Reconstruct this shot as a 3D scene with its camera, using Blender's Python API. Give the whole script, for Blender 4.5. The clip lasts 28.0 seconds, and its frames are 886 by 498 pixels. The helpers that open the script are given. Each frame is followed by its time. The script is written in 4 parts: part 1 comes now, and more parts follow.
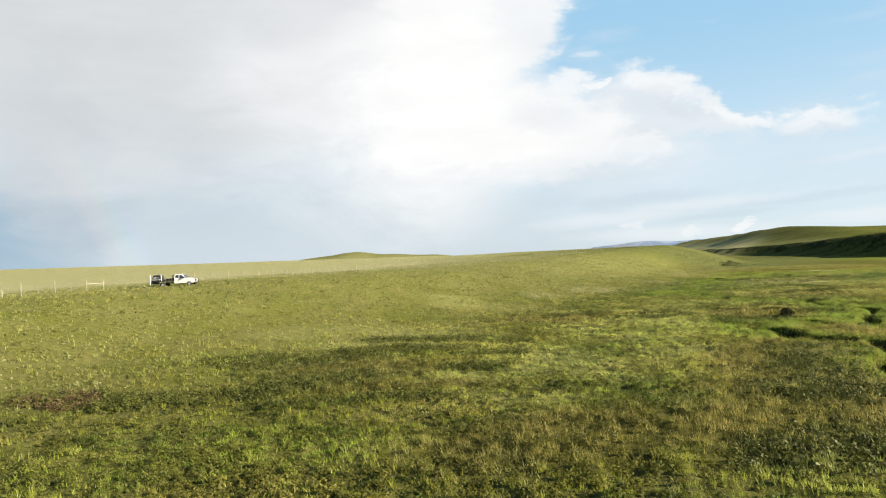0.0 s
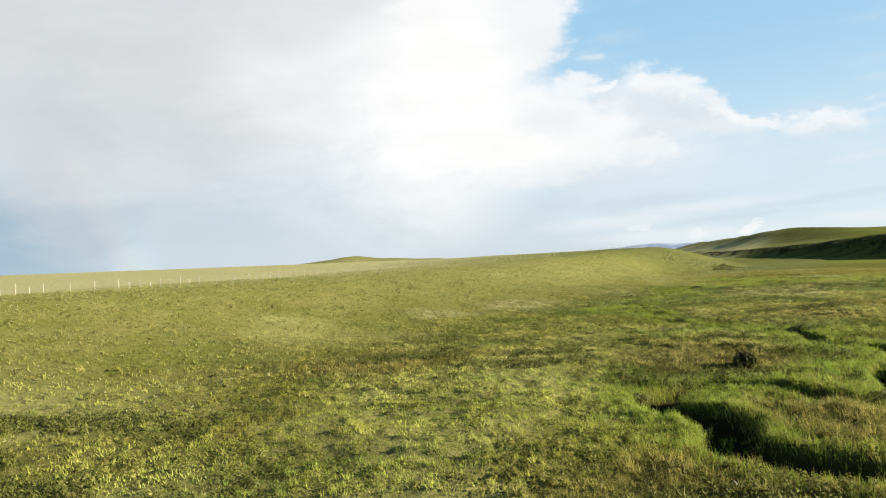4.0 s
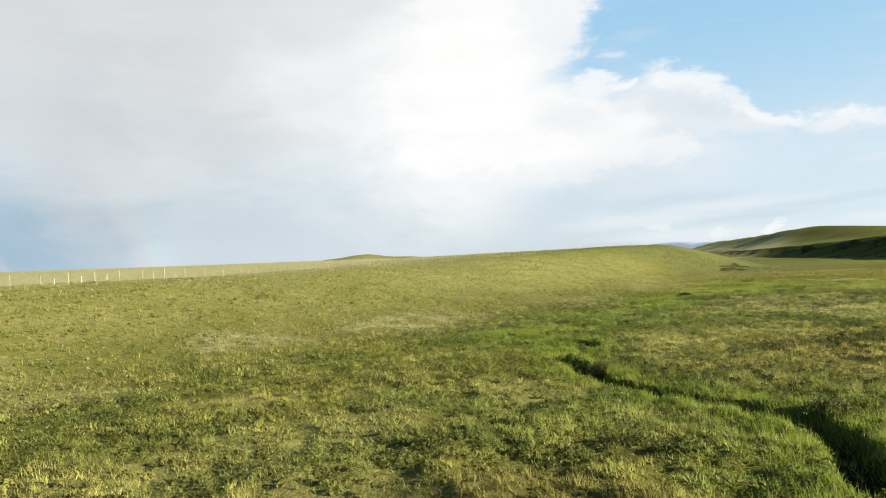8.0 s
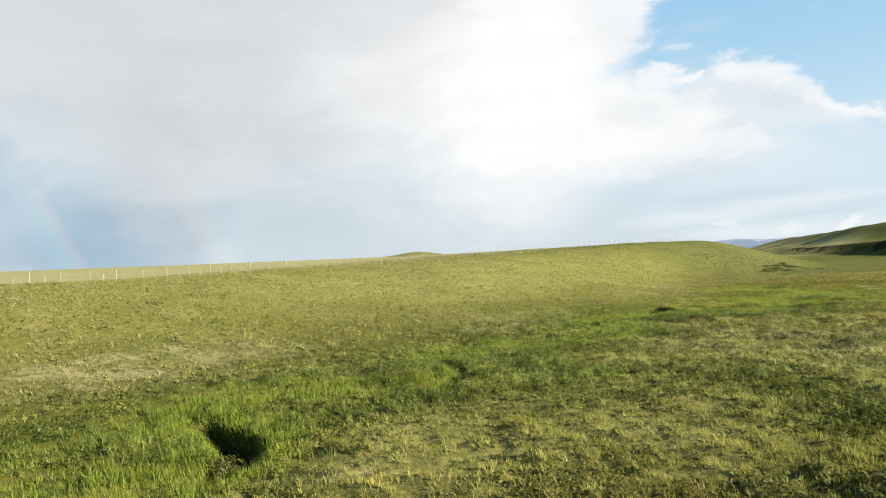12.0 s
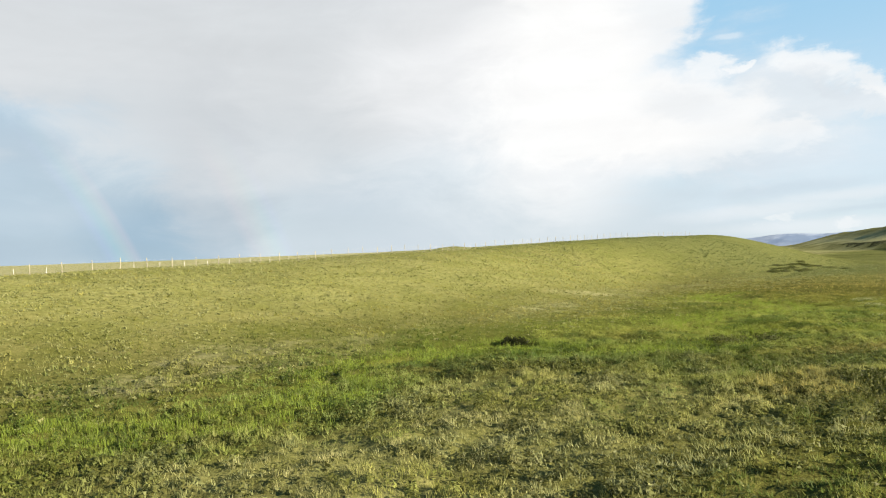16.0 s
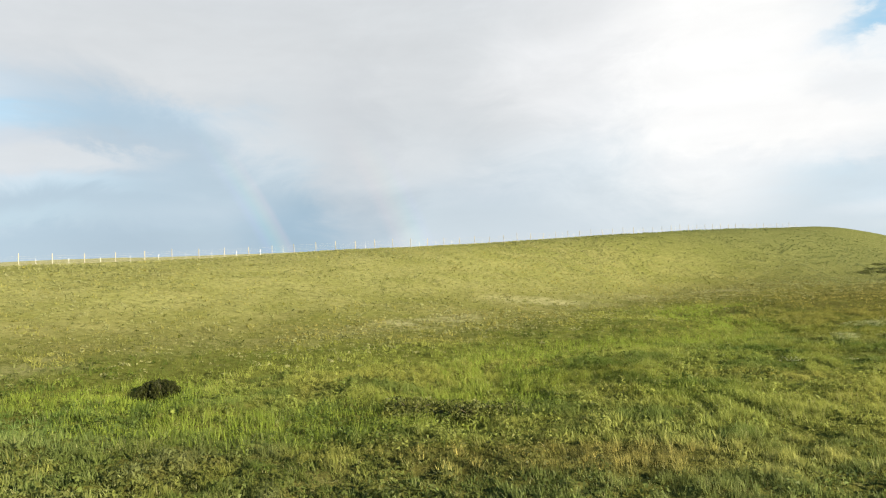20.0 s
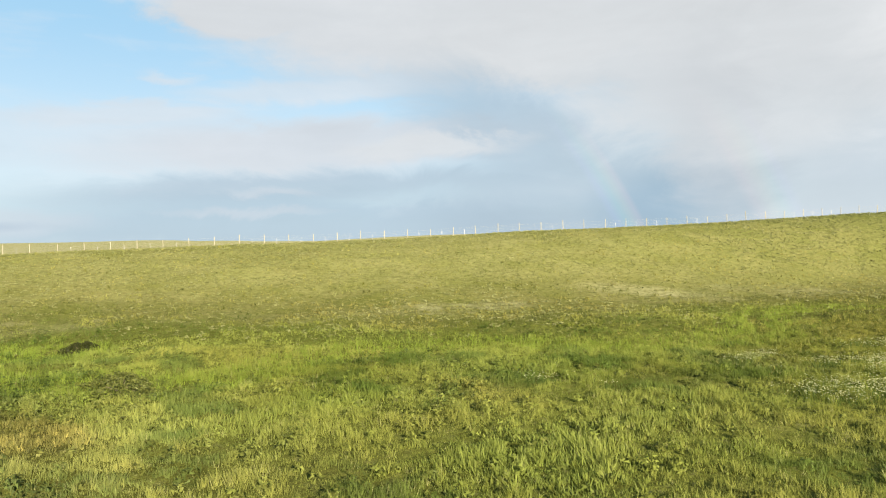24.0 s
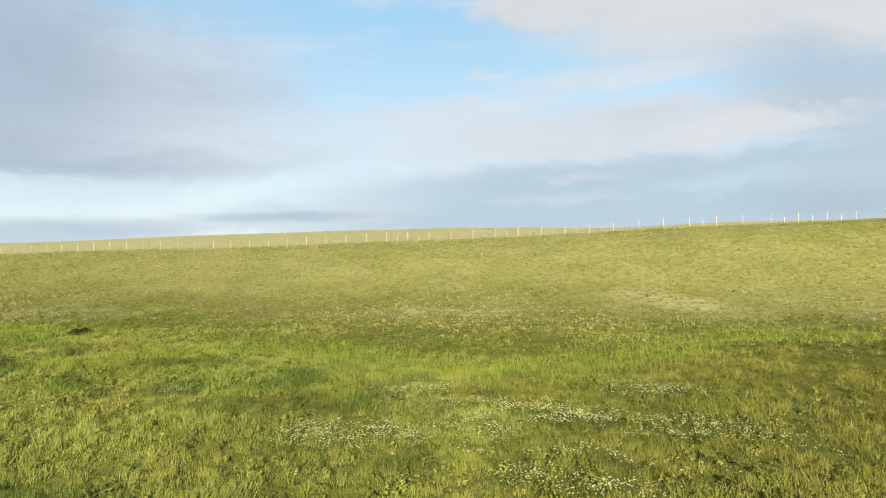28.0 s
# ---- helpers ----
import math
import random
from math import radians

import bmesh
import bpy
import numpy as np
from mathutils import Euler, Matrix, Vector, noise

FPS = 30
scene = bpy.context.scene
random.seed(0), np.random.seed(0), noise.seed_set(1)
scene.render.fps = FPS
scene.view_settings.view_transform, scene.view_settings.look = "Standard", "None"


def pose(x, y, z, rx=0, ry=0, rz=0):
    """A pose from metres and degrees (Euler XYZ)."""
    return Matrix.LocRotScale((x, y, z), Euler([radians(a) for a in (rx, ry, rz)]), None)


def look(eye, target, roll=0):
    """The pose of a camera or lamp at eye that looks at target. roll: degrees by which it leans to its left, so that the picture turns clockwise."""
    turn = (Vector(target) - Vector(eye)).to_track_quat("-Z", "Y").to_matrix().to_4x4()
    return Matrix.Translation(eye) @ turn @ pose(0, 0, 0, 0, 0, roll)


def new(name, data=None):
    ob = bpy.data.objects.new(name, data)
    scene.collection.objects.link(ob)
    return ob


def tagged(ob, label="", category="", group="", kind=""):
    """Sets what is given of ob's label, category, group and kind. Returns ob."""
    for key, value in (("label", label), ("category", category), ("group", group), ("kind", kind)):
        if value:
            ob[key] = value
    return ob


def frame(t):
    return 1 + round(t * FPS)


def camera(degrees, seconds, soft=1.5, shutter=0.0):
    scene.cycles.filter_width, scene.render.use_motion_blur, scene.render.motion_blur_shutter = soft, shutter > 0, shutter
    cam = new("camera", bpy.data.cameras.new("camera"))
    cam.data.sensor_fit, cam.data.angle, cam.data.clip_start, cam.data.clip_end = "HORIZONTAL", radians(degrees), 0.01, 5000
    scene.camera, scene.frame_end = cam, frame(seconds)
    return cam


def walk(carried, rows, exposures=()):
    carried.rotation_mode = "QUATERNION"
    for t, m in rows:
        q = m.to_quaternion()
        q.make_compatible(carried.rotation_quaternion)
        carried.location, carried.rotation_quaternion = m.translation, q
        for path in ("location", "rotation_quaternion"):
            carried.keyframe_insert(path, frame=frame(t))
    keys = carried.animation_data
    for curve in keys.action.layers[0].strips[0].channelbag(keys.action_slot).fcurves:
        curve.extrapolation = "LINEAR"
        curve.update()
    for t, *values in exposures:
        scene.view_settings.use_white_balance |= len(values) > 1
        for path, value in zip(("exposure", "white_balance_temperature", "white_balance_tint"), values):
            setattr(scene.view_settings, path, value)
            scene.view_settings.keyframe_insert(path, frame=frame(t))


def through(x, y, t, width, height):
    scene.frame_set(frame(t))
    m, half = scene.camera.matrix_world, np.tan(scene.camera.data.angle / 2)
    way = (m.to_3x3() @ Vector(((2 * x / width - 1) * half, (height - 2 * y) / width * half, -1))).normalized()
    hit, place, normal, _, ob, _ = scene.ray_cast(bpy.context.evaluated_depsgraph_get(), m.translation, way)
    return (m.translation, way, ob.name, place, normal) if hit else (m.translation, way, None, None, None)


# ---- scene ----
cam = camera(64.6, 28.0, soft=1.1)
PATH = [
    (0.0, 0.00, 0.00, 9.50, 91.086, 2.573, 0.010),
    (0.5, 3.10, 4.46, 9.50, 91.127, 2.683, -0.014),
    (1.0, 6.23, 8.97, 9.51, 91.215, 2.799, 0.067),
    (1.5, 9.30, 13.58, 9.50, 91.239, 2.878, 0.115),
    (2.0, 12.23, 18.27, 9.44, 91.282, 2.911, 0.243),
    (2.5, 15.00, 23.09, 9.36, 91.333, 2.894, 0.402),
    (3.0, 17.69, 28.02, 9.28, 91.366, 2.841, 0.547),
    (3.5, 20.33, 33.03, 9.18, 91.389, 2.840, 0.535),
    (5.5, 28.82, 54.54, 8.55, 91.480, 2.951, 0.769),
    (6.0, 31.56, 59.49, 8.44, 91.473, 2.835, 0.898),
    (6.5, 34.29, 64.39, 8.32, 91.449, 2.769, 0.933),
    (7.0, 37.10, 69.30, 8.24, 91.390, 2.727, 1.179),
    (7.5, 39.95, 74.25, 8.21, 91.379, 2.701, 1.619),
    (8.0, 42.84, 79.22, 8.18, 91.371, 2.651, 2.063),
    (8.5, 45.73, 84.16, 8.16, 91.366, 2.668, 2.594),
    (9.0, 48.60, 88.95, 8.12, 91.354, 2.727, 3.193),
    (9.5, 51.43, 93.53, 8.05, 91.314, 2.697, 3.773),
    (10.0, 54.32, 97.99, 7.99, 91.330, 2.719, 4.415),
    (10.5, 57.21, 102.45, 7.95, 91.341, 2.728, 5.074),
    (11.0, 60.00, 106.95, 7.91, 91.351, 2.728, 5.837),
    (11.5, 62.79, 111.53, 7.85, 91.383, 2.684, 6.524),
    (13.5, 73.15, 130.62, 7.95, 91.316, 2.548, 7.571),
    (14.0, 75.94, 135.22, 7.86, 91.245, 2.543, 7.909),
    (14.5, 78.86, 139.65, 7.80, 91.171, 2.501, 8.333),
    (15.0, 81.95, 143.87, 7.75, 91.107, 2.423, 8.882),
    (15.5, 85.14, 147.91, 7.69, 91.061, 2.400, 9.689),
    (16.0, 88.34, 151.91, 7.67, 91.088, 2.469, 10.536),
    (16.5, 91.62, 156.01, 7.70, 91.067, 2.441, 11.437),
    (17.0, 94.76, 160.19, 7.70, 91.034, 2.391, 12.222),
    (17.5, 97.75, 164.43, 7.67, 91.052, 2.369, 12.928),
    (18.0, 100.72, 168.60, 7.62, 91.077, 2.285, 13.646),
    (18.5, 103.77, 172.30, 7.60, 91.038, 2.158, 14.473),
    (19.0, 106.83, 175.52, 7.53, 91.013, 2.144, 16.594),
    (19.5, 109.90, 178.38, 7.39, 91.008, 2.200, 19.055),
    (20.0, 112.99, 180.89, 7.22, 90.963, 2.136, 21.924),
    (20.5, 116.17, 183.15, 7.12, 90.961, 2.086, 25.127),
    (21.0, 119.36, 185.26, 7.01, 90.903, 1.981, 28.309),
    (21.5, 122.55, 187.32, 6.88, 90.838, 1.910, 31.510),
    (23.5, 135.13, 196.89, 7.00, 90.051, 1.406, 45.961),
    (24.0, 138.48, 199.46, 7.12, 89.957, 1.521, 50.060),
    (24.5, 141.67, 202.29, 7.18, 89.907, 1.666, 53.992),
    (25.0, 144.42, 205.51, 7.14, 89.853, 1.629, 57.786),
    (25.5, 146.76, 209.01, 7.11, 89.797, 1.549, 61.359),
    (26.0, 148.82, 212.69, 7.21, 89.722, 1.383, 64.306),
    (26.5, 150.70, 216.60, 7.47, 89.726, 1.302, 66.724),
    (27.0, 152.30, 220.38, 7.74, 89.600, 1.346, 69.230),
    (27.5, 153.70, 224.15, 8.05, 89.521, 1.285, 71.963),
    (28.0, 154.99, 228.07, 8.38, 89.446, 1.254, 75.201),
]
walk(cam, [(t, pose(x, y, z, a, b, c)) for t, x, y, z, a, b, c in PATH])

# ---- light ----
SUN_AZ, SUN_EL = 106.5, 18.0            # degrees clockwise from +y, degrees up
sun_data = bpy.data.lights.new("sun", "SUN")
sun_data.energy, sun_data.angle, sun_data.color = 5.0, radians(0.53), (1.0, 0.87, 0.68)
sun = new("sun", sun_data)
sun_dir = Vector((math.sin(radians(SUN_AZ)) * math.cos(radians(SUN_EL)),
                  math.cos(radians(SUN_AZ)) * math.cos(radians(SUN_EL)), math.sin(radians(SUN_EL))))
sun.matrix_world = look(sun_dir * 100, (0, 0, 0))
SKY, STOPS = 0.05, 2.45                  # strength of the sky, exposure
scene.view_settings.exposure = STOPS


class Net:
    """Short way to wire shader nodes."""

    def __init__(self, tree):
        self.tree = tree
        tree.nodes.clear()

    def node(self, kind, **values):
        n = self.tree.nodes.new(kind)
        for key, value in values.items():
            setattr(n, key, value)
        return n

    def put(self, socket, value):
        if isinstance(value, bpy.types.NodeSocket):
            self.tree.links.new(value, socket)
        elif isinstance(value, tuple) and socket.type == "RGBA" and len(value) == 3:
            socket.default_value = (*value, 1)
        else:
            socket.default_value = value

    def math(self, op, a, b=0.0, c=0.0, clamp=False):
        n = self.node("ShaderNodeMath", operation=op, use_clamp=clamp)
        for k, v in enumerate((a, b, c)):
            self.put(n.inputs[k], v)
        return n.outputs[0]

    def mix(self, f, a, b):
        n = self.node("ShaderNodeMix", data_type="RGBA")
        self.put(n.inputs[0], f), self.put(n.inputs[6], a), self.put(n.inputs[7], b)
        return n.outputs[2]

    def noise(self, vec, scale, detail=4.0, rough=0.55, distort=0.0):
        n = self.node("ShaderNodeTexNoise")
        self.put(n.inputs["Vector"], vec)
        n.inputs["Scale"].default_value, n.inputs["Detail"].default_value = scale, detail
        n.inputs["Roughness"].default_value, n.inputs["Distortion"].default_value = rough, distort
        return n.outputs[0]

    def step(self, v, lo, hi, smooth=True):
        n = self.node("ShaderNodeMapRange", interpolation_type="SMOOTHSTEP" if smooth else "LINEAR")
        self.put(n.inputs[0], v)
        self.put(n.inputs[1], lo), self.put(n.inputs[2], hi)
        return n.outputs[0]

    def combine(self, x, y, z):
        n = self.node("ShaderNodeCombineXYZ")
        for k, v in enumerate((x, y, z)):
            self.put(n.inputs[k], v)
        return n.outputs[0]


def make_sky():
    world = bpy.data.worlds.new("sky")
    scene.world = world
    world.use_nodes = True
    k = Net(world.node_tree)
    out = k.node("ShaderNodeOutputWorld")
    back = k.node("ShaderNodeBackground")
    k.tree.links.new(back.outputs[0], out.inputs[0])
    sky = k.node("ShaderNodeTexSky", sky_type="NISHITA", sun_disc=False)
    sky.sun_elevation, sky.sun_rotation, sky.air_density, sky.dust_density = radians(SUN_EL), radians(SUN_AZ), 1.0, 0.6
    way = k.node("ShaderNodeTexCoord").outputs["Generated"]
    sep = k.node("ShaderNodeSeparateXYZ")
    k.put(sep.inputs[0], way)
    deg = 180 / math.pi
    az = k.math("MULTIPLY", k.math("ARCTAN2", sep.outputs[0], sep.outputs[1]), deg)
    el = k.math("MULTIPLY", k.math("ARCSINE", sep.outputs[2]), deg)
    flat = k.combine(az, k.math("MULTIPLY", el, 2.0), 0.0)
    rough = k.math("SUBTRACT", k.noise(flat, 0.11, 8.0, 0.64, 0.5), 0.5)
    fine = k.math("SUBTRACT", k.noise(flat, 0.05, 3.0, 0.5), 0.5)
    streak = k.math("SUBTRACT", k.noise(k.combine(az, k.math("MULTIPLY", el, 7.0), 3.0), 0.06, 5.0, 0.55), 0.5)
    wa = k.math("ADD", az, k.math("MULTIPLY", rough, 9.5))
    we = k.math("ADD", el, k.math("MULTIPLY", rough, 4.2))
    # crisp billows for the nearer clouds
    puff = k.math("SUBTRACT", k.noise(flat, 0.30, 7.0, 0.6, 0.3), 0.5)
    curl = k.math("SUBTRACT", k.noise(k.combine(k.math("ADD", az, 50.0), k.math("MULTIPLY", el, 2.0), 7.0), 0.34, 7.0, 0.62, 0.3), 0.5)
    pa = k.math("ADD", az, k.math("MULTIPLY", puff, 6.0))
    pe = k.math("ADD", el, k.math("MULTIPLY", curl, 4.0))

    def blob(a, e, ra, re, tilt=0.0, soft=0.6, a_in=None, e_in=None):
        """1 inside an ellipse round azimuth a and elevation e, 0 outside."""
        da, de = k.math("SUBTRACT", a_in or wa, a), k.math("SUBTRACT", e_in or we, e)
        c, s = math.cos(radians(tilt)), math.sin(radians(tilt))
        u = k.math("ADD", k.math("MULTIPLY", da, c / ra), k.math("MULTIPLY", de, s / ra))
        v = k.math("ADD", k.math("MULTIPLY", da, -s / re), k.math("MULTIPLY", de, c / re))
        r = k.math("SQRT", k.math("ADD", k.math("MULTIPLY", u, u), k.math("MULTIPLY", v, v)))
        return k.step(r, 1.0 + soft * 0.5, 1.0 - soft * 0.5)

    def union(*fs):
        r = fs[0]
        for f in fs[1:]:
            r = k.math("MAXIMUM", r, f)
        return r

    def tone(r, g, b):
        """A sky colour as it is to look, as light."""
        return tuple((((v / 255 + 0.055) / 1.055) ** 2.4) / (SKY * 2 ** STOPS) for v in (r, g, b))

    # clear air: the sky texture drawn towards the pale blue of a summer evening
    low = k.step(el, 20.0, 2.0)
    clear = k.mix(low, tone(160, 207, 237), tone(212, 231, 242))
    clear = k.mix(k.step(el, 22.0, 62.0), clear, tone(84, 138, 200))
    col = k.mix(0.1, clear, sky.outputs[0])
    # thin veil in streaks, over the whole sky
    veil = k.step(k.math("ADD", streak, k.math("MULTIPLY", rough, 0.5)), -0.02, 0.26)
    col = k.mix(k.math("MULTIPLY", veil, 0.4), col, tone(224, 232, 239))
    grain = k.math("ADD", 1.0, k.math("MULTIPLY", k.math("ADD", rough, streak), 0.16))

    ta, te = k.math("ADD", az, k.math("MULTIPLY", puff, 3.0)), k.math("ADD", el, k.math("MULTIPLY", curl, 0.7))
    warps = {"wide": (wa, we), "crisp": (pa, pe), "thin": (ta, te)}

    def lay(col, opacity, colour, shapes, warp="wide"):
        """Lay a cloud of (azimuth, elevation, half width, half height, tilt, softness) ellipses over the sky."""
        f = k.math("MULTIPLY", union(*(blob(*s, *warps[warp]) for s in shapes)), opacity)
        n = k.node("ShaderNodeVectorMath", operation="SCALE")
        n.inputs[0].default_value = tone(*colour)
        k.put(n.inputs[3], grain)
        return k.mix(f, col, n.outputs[0])

    # the western bank and the haze under it
    col = lay(col, 0.92, (177, 191, 208), [(-108, 12.5, 17, 7, -5, 0.9), (-104, 7, 16, 2.0, 0, 0.9)])
    col = lay(col, 0.5, (208, 217, 227), [(-94, 12, 7, 5, 0, 1.2)])
    col = lay(col, 0.6, (218, 229, 238), [(-75, 8, 26, 2.6, 0, 1.2)])
    # the grey sheet
    col = lay(col, 0.95, (219, 222, 225), [(-44, 22, 27, 9.0, 3, 0.45), (-66, 18.2, 7, 2.2, 3, 0.5), (-20, 20, 24, 9, 0, 0.7)])
    col = lay(col, 0.9, (217, 221, 224), [(-25, 13, 17, 9, 0, 1.0), (-36, 15, 16, 4, -8, 0.9)])
    # bands of light cloud with darker ones below
    col = lay(col, 0.7, (219, 228, 236), [(-61, 12.6, 9, 0.9, 3, 1.0), (-71.2, 13.2, 1.8, 0.5, 0, 1.6), (-74, 10.5, 8, 0.8, 4, 1.0)])
    col = lay(col, 0.85, (216, 222, 229), [(-60, 8.4, 16, 1.9, 2, 0.9)])
    col = lay(col, 0.65, (170, 189, 206), [(-62, 5.2, 19, 1.2, 2, 1.2)])
    col = lay(col, 0.7, (168, 192, 212), [(-62, 2.2, 26, 2.2, 0, 1.0)])
    col = lay(col, 0.6, (212, 222, 231), [(-64, 4.7, 3.2, 0.4, 0, 1.5), (-84, 2.7, 7, 0.8, 0, 1.0), (-97, 1.6, 11, 0.7, 0, 1.0), (-66, 3.1, 5, 0.35, 0, 1.6)])
    col = lay(col, 0.5, (160, 182, 205), [(-88, 2.3, 6, 0.35, 0, 1.6), (-104, 1.3, 8, 0.9, 0, 1.2)], "thin")
    # rain, blue-grey, with a paler shaft
    col = lay(col, 0.7, (178, 197, 212), [(-44, 9, 9, 3.6, -22, 1.2), (-40, 3.5, 11, 3.6, 0, 1.0)])
    col = lay(col, 0.7, (155, 184, 205), [(-31, 2.0, 6, 4.6, 0, 1.0)])
    col = lay(col, 0.85, (222, 227, 231), [(-51, 8.3, 6.5, 0.8, 1, 1.0)])
    col = lay(col, 0.55, (207, 212, 217), [(-28.5, 8, 3.5, 7, 10, 1.2)])
    col = lay(col, 0.6, (192, 205, 216), [(-17, 3, 9, 4.0, 0, 1.2)])
    col = lay(col, 0.7, (209, 219, 227), [(-1, 2.0, 18, 4.2, 0, 1.2)])
    # the bright towering cloud
    col = lay(col, 0.8, (243, 244, 245), [(-5, 13.5, 11, 8.5, -8, 1.2)])
    col = lay(col, 0.85, (233, 238, 242), [(13.5, 8.6, 7.5, 3.4, -6, 0.9), (16.6, 11.0, 4.6, 2.3, -24, 0.8), (20.5, 9.8, 3.6, 1.2, -24, 1.0)], "crisp")
    col = lay(col, 0.9, (250, 251, 251), [(3.6, 20.0, 7.2, 5.4, 0, 0.30), (7.0, 10.2, 8.5, 3.6, -8, 0.5)], "crisp")
    col = lay(col, 0.95, (255, 255, 254), [(0.2, 13, 7.0, 9, -10, 1.0), (2.5, 8.8, 8, 3.0, 0, 0.9)])
    col = lay(col, 0.5, (236, 240, 243), [(7.4, 18.8, 2.4, 3.2, 10, 1.2), (9.0, 11.0, 3.0, 1.0, -10, 1.3), (0.5, 6.6, 7, 0.9, 2, 1.3)], "crisp")
    # smaller clouds beside it, their undersides greyer
    col = lay(col, 0.8, (249, 250, 250), [(10.7, 13.7, 1.9, 1.0, -10, 0.9), (13.0, 13.7, 0.8, 0.55, 0, 0.7), (17.8, 13.0, 3.2, 1.1, -24, 0.9), (21.6, 11.0, 2.4, 0.9, -42, 1.0)], "crisp")
    col = lay(col, 0.85, (246, 248, 249), [(24.2, 9.6, 2.2, 0.5, -16, 1.1), (28.8, 9.0, 2.9, 0.75, 4, 1.1), (16.8, 8.3, 2.2, 1.1, -10, 0.8)], "crisp")
    col = lay(col, 0.55, (222, 230, 237), [(18.6, 11.4, 2.4, 0.7, -35, 1.0), (28.6, 8.3, 2.4, 0.4, 0, 1.2), (15.0, 6.6, 4.0, 0.7, 4, 1.2)], "crisp")
    col = lay(col, 0.5, (235, 241, 246), [(12.4, 15.8, 1.1, 0.22, 0, 1.0), (30.5, 6.2, 3.5, 0.3, 4, 1.3)], "thin")
    col = lay(col, 0.6, (216, 231, 242), [(26, 5, 18, 3.0, 0, 1.2)])
    col = lay(col, 0.45, (244, 247, 249), [(19, 1.5, 7, 0.5, 0, 1.2), (33, 2.0, 5, 0.5, 0, 1.2), (14, 2.9, 5, 0.5, 2, 1.5), (20, 3.6, 5, 0.4, 2, 1.6)], "thin")
    col = lay(col, 0.3, (200, 214, 226), [(29, 3.6, 6, 0.3, 4, 1.3), (22, 2.7, 4, 0.22, 3, 1.3), (16, 4.4, 5, 0.4, 2, 1.5)], "thin")
    col = lay(col, 0.85, (250, 251, 251), [(23.2, 2.0, 0.7, 0.6, 0, 0.7)], "crisp")
    col = lay(col, 0.5, (248, 250, 250), [(19.6, 1.4, 0.8, 0.35, 0, 1.0), (14.5, 2.2, 0.8, 0.3, 0, 1.2)], "crisp")
    # faint rainbow, 42 degrees round the point opposite the sun
    dot = k.node("ShaderNodeVectorMath", operation="DOT_PRODUCT")
    k.put(dot.inputs[0], way)
    low_sun = radians(15.0)
    dot.inputs[1].default_value = (-math.sin(radians(SUN_AZ)) * math.cos(low_sun), -math.cos(radians(SUN_AZ)) * math.cos(low_sun), -math.sin(low_sun))
    ang = k.math("MULTIPLY", k.math("ARCCOSINE", dot.outputs["Value"]), deg)

    def bow(lo, hi, strength, colours):
        """A coloured ring between two angles from the point opposite the sun."""
        ramp = k.node("ShaderNodeValToRGB")
        k.put(ramp.inputs[0], k.step(ang, lo, hi, False))
        el_r = ramp.color_ramp.elements
        el_r[0].position, el_r[0].color = 0.0, (0, 0, 0, 1)
        el_r[1].position, el_r[1].color = 1.0, (0, 0, 0, 1)
        for p, c in zip((0.2, 0.45, 0.65, 0.85), colours):
            el_r.new(p).color = c
        n = k.node("ShaderNodeVectorMath", operation="SCALE")
        k.put(n.inputs[0], ramp.outputs[0])
        k.put(n.inputs[3], k.math("MULTIPLY", k.step(el, 13.0, 2.0), k.math("MULTIPLY", k.step(az, -60.0, -50.0), strength)))
        return n.outputs[0]

    shades = ((0.12, 0.12, 0.4, 1), (0.1, 0.42, 0.22, 1), (0.5, 0.45, 0.1, 1), (0.6, 0.22, 0.12, 1))
    both = k.node("ShaderNodeVectorMath", operation="ADD")
    k.put(both.inputs[0], bow(40.2, 42.6, 0.5, shades)), k.put(both.inputs[1], bow(49.6, 53.2, 0.34, shades[::-1]))
    total = k.node("ShaderNodeVectorMath", operation="ADD")
    k.put(total.inputs[0], col), k.put(total.inputs[1], both.outputs[0])
    k.put(back.inputs[0], total.outputs[0])
    back.inputs[1].default_value = SKY


make_sky()
# ---- ground ----
FENCE_P, FENCE_D = np.array((28.0, 272.0)), np.array((0.503, 0.864))     # a point of the fence line and its way
FENCE_N = np.array((FENCE_D[1], -FENCE_D[0]))


def sm(v, lo, hi):
    u = np.clip((v - lo) / (hi - lo), 0, 1)
    return u * u * (3 - 2 * u)


LATTICE = np.random.RandomState(99).uniform(-1, 1, (257, 257))
LATTICE[256], LATTICE[:, 256] = LATTICE[0], LATTICE[:, 0]


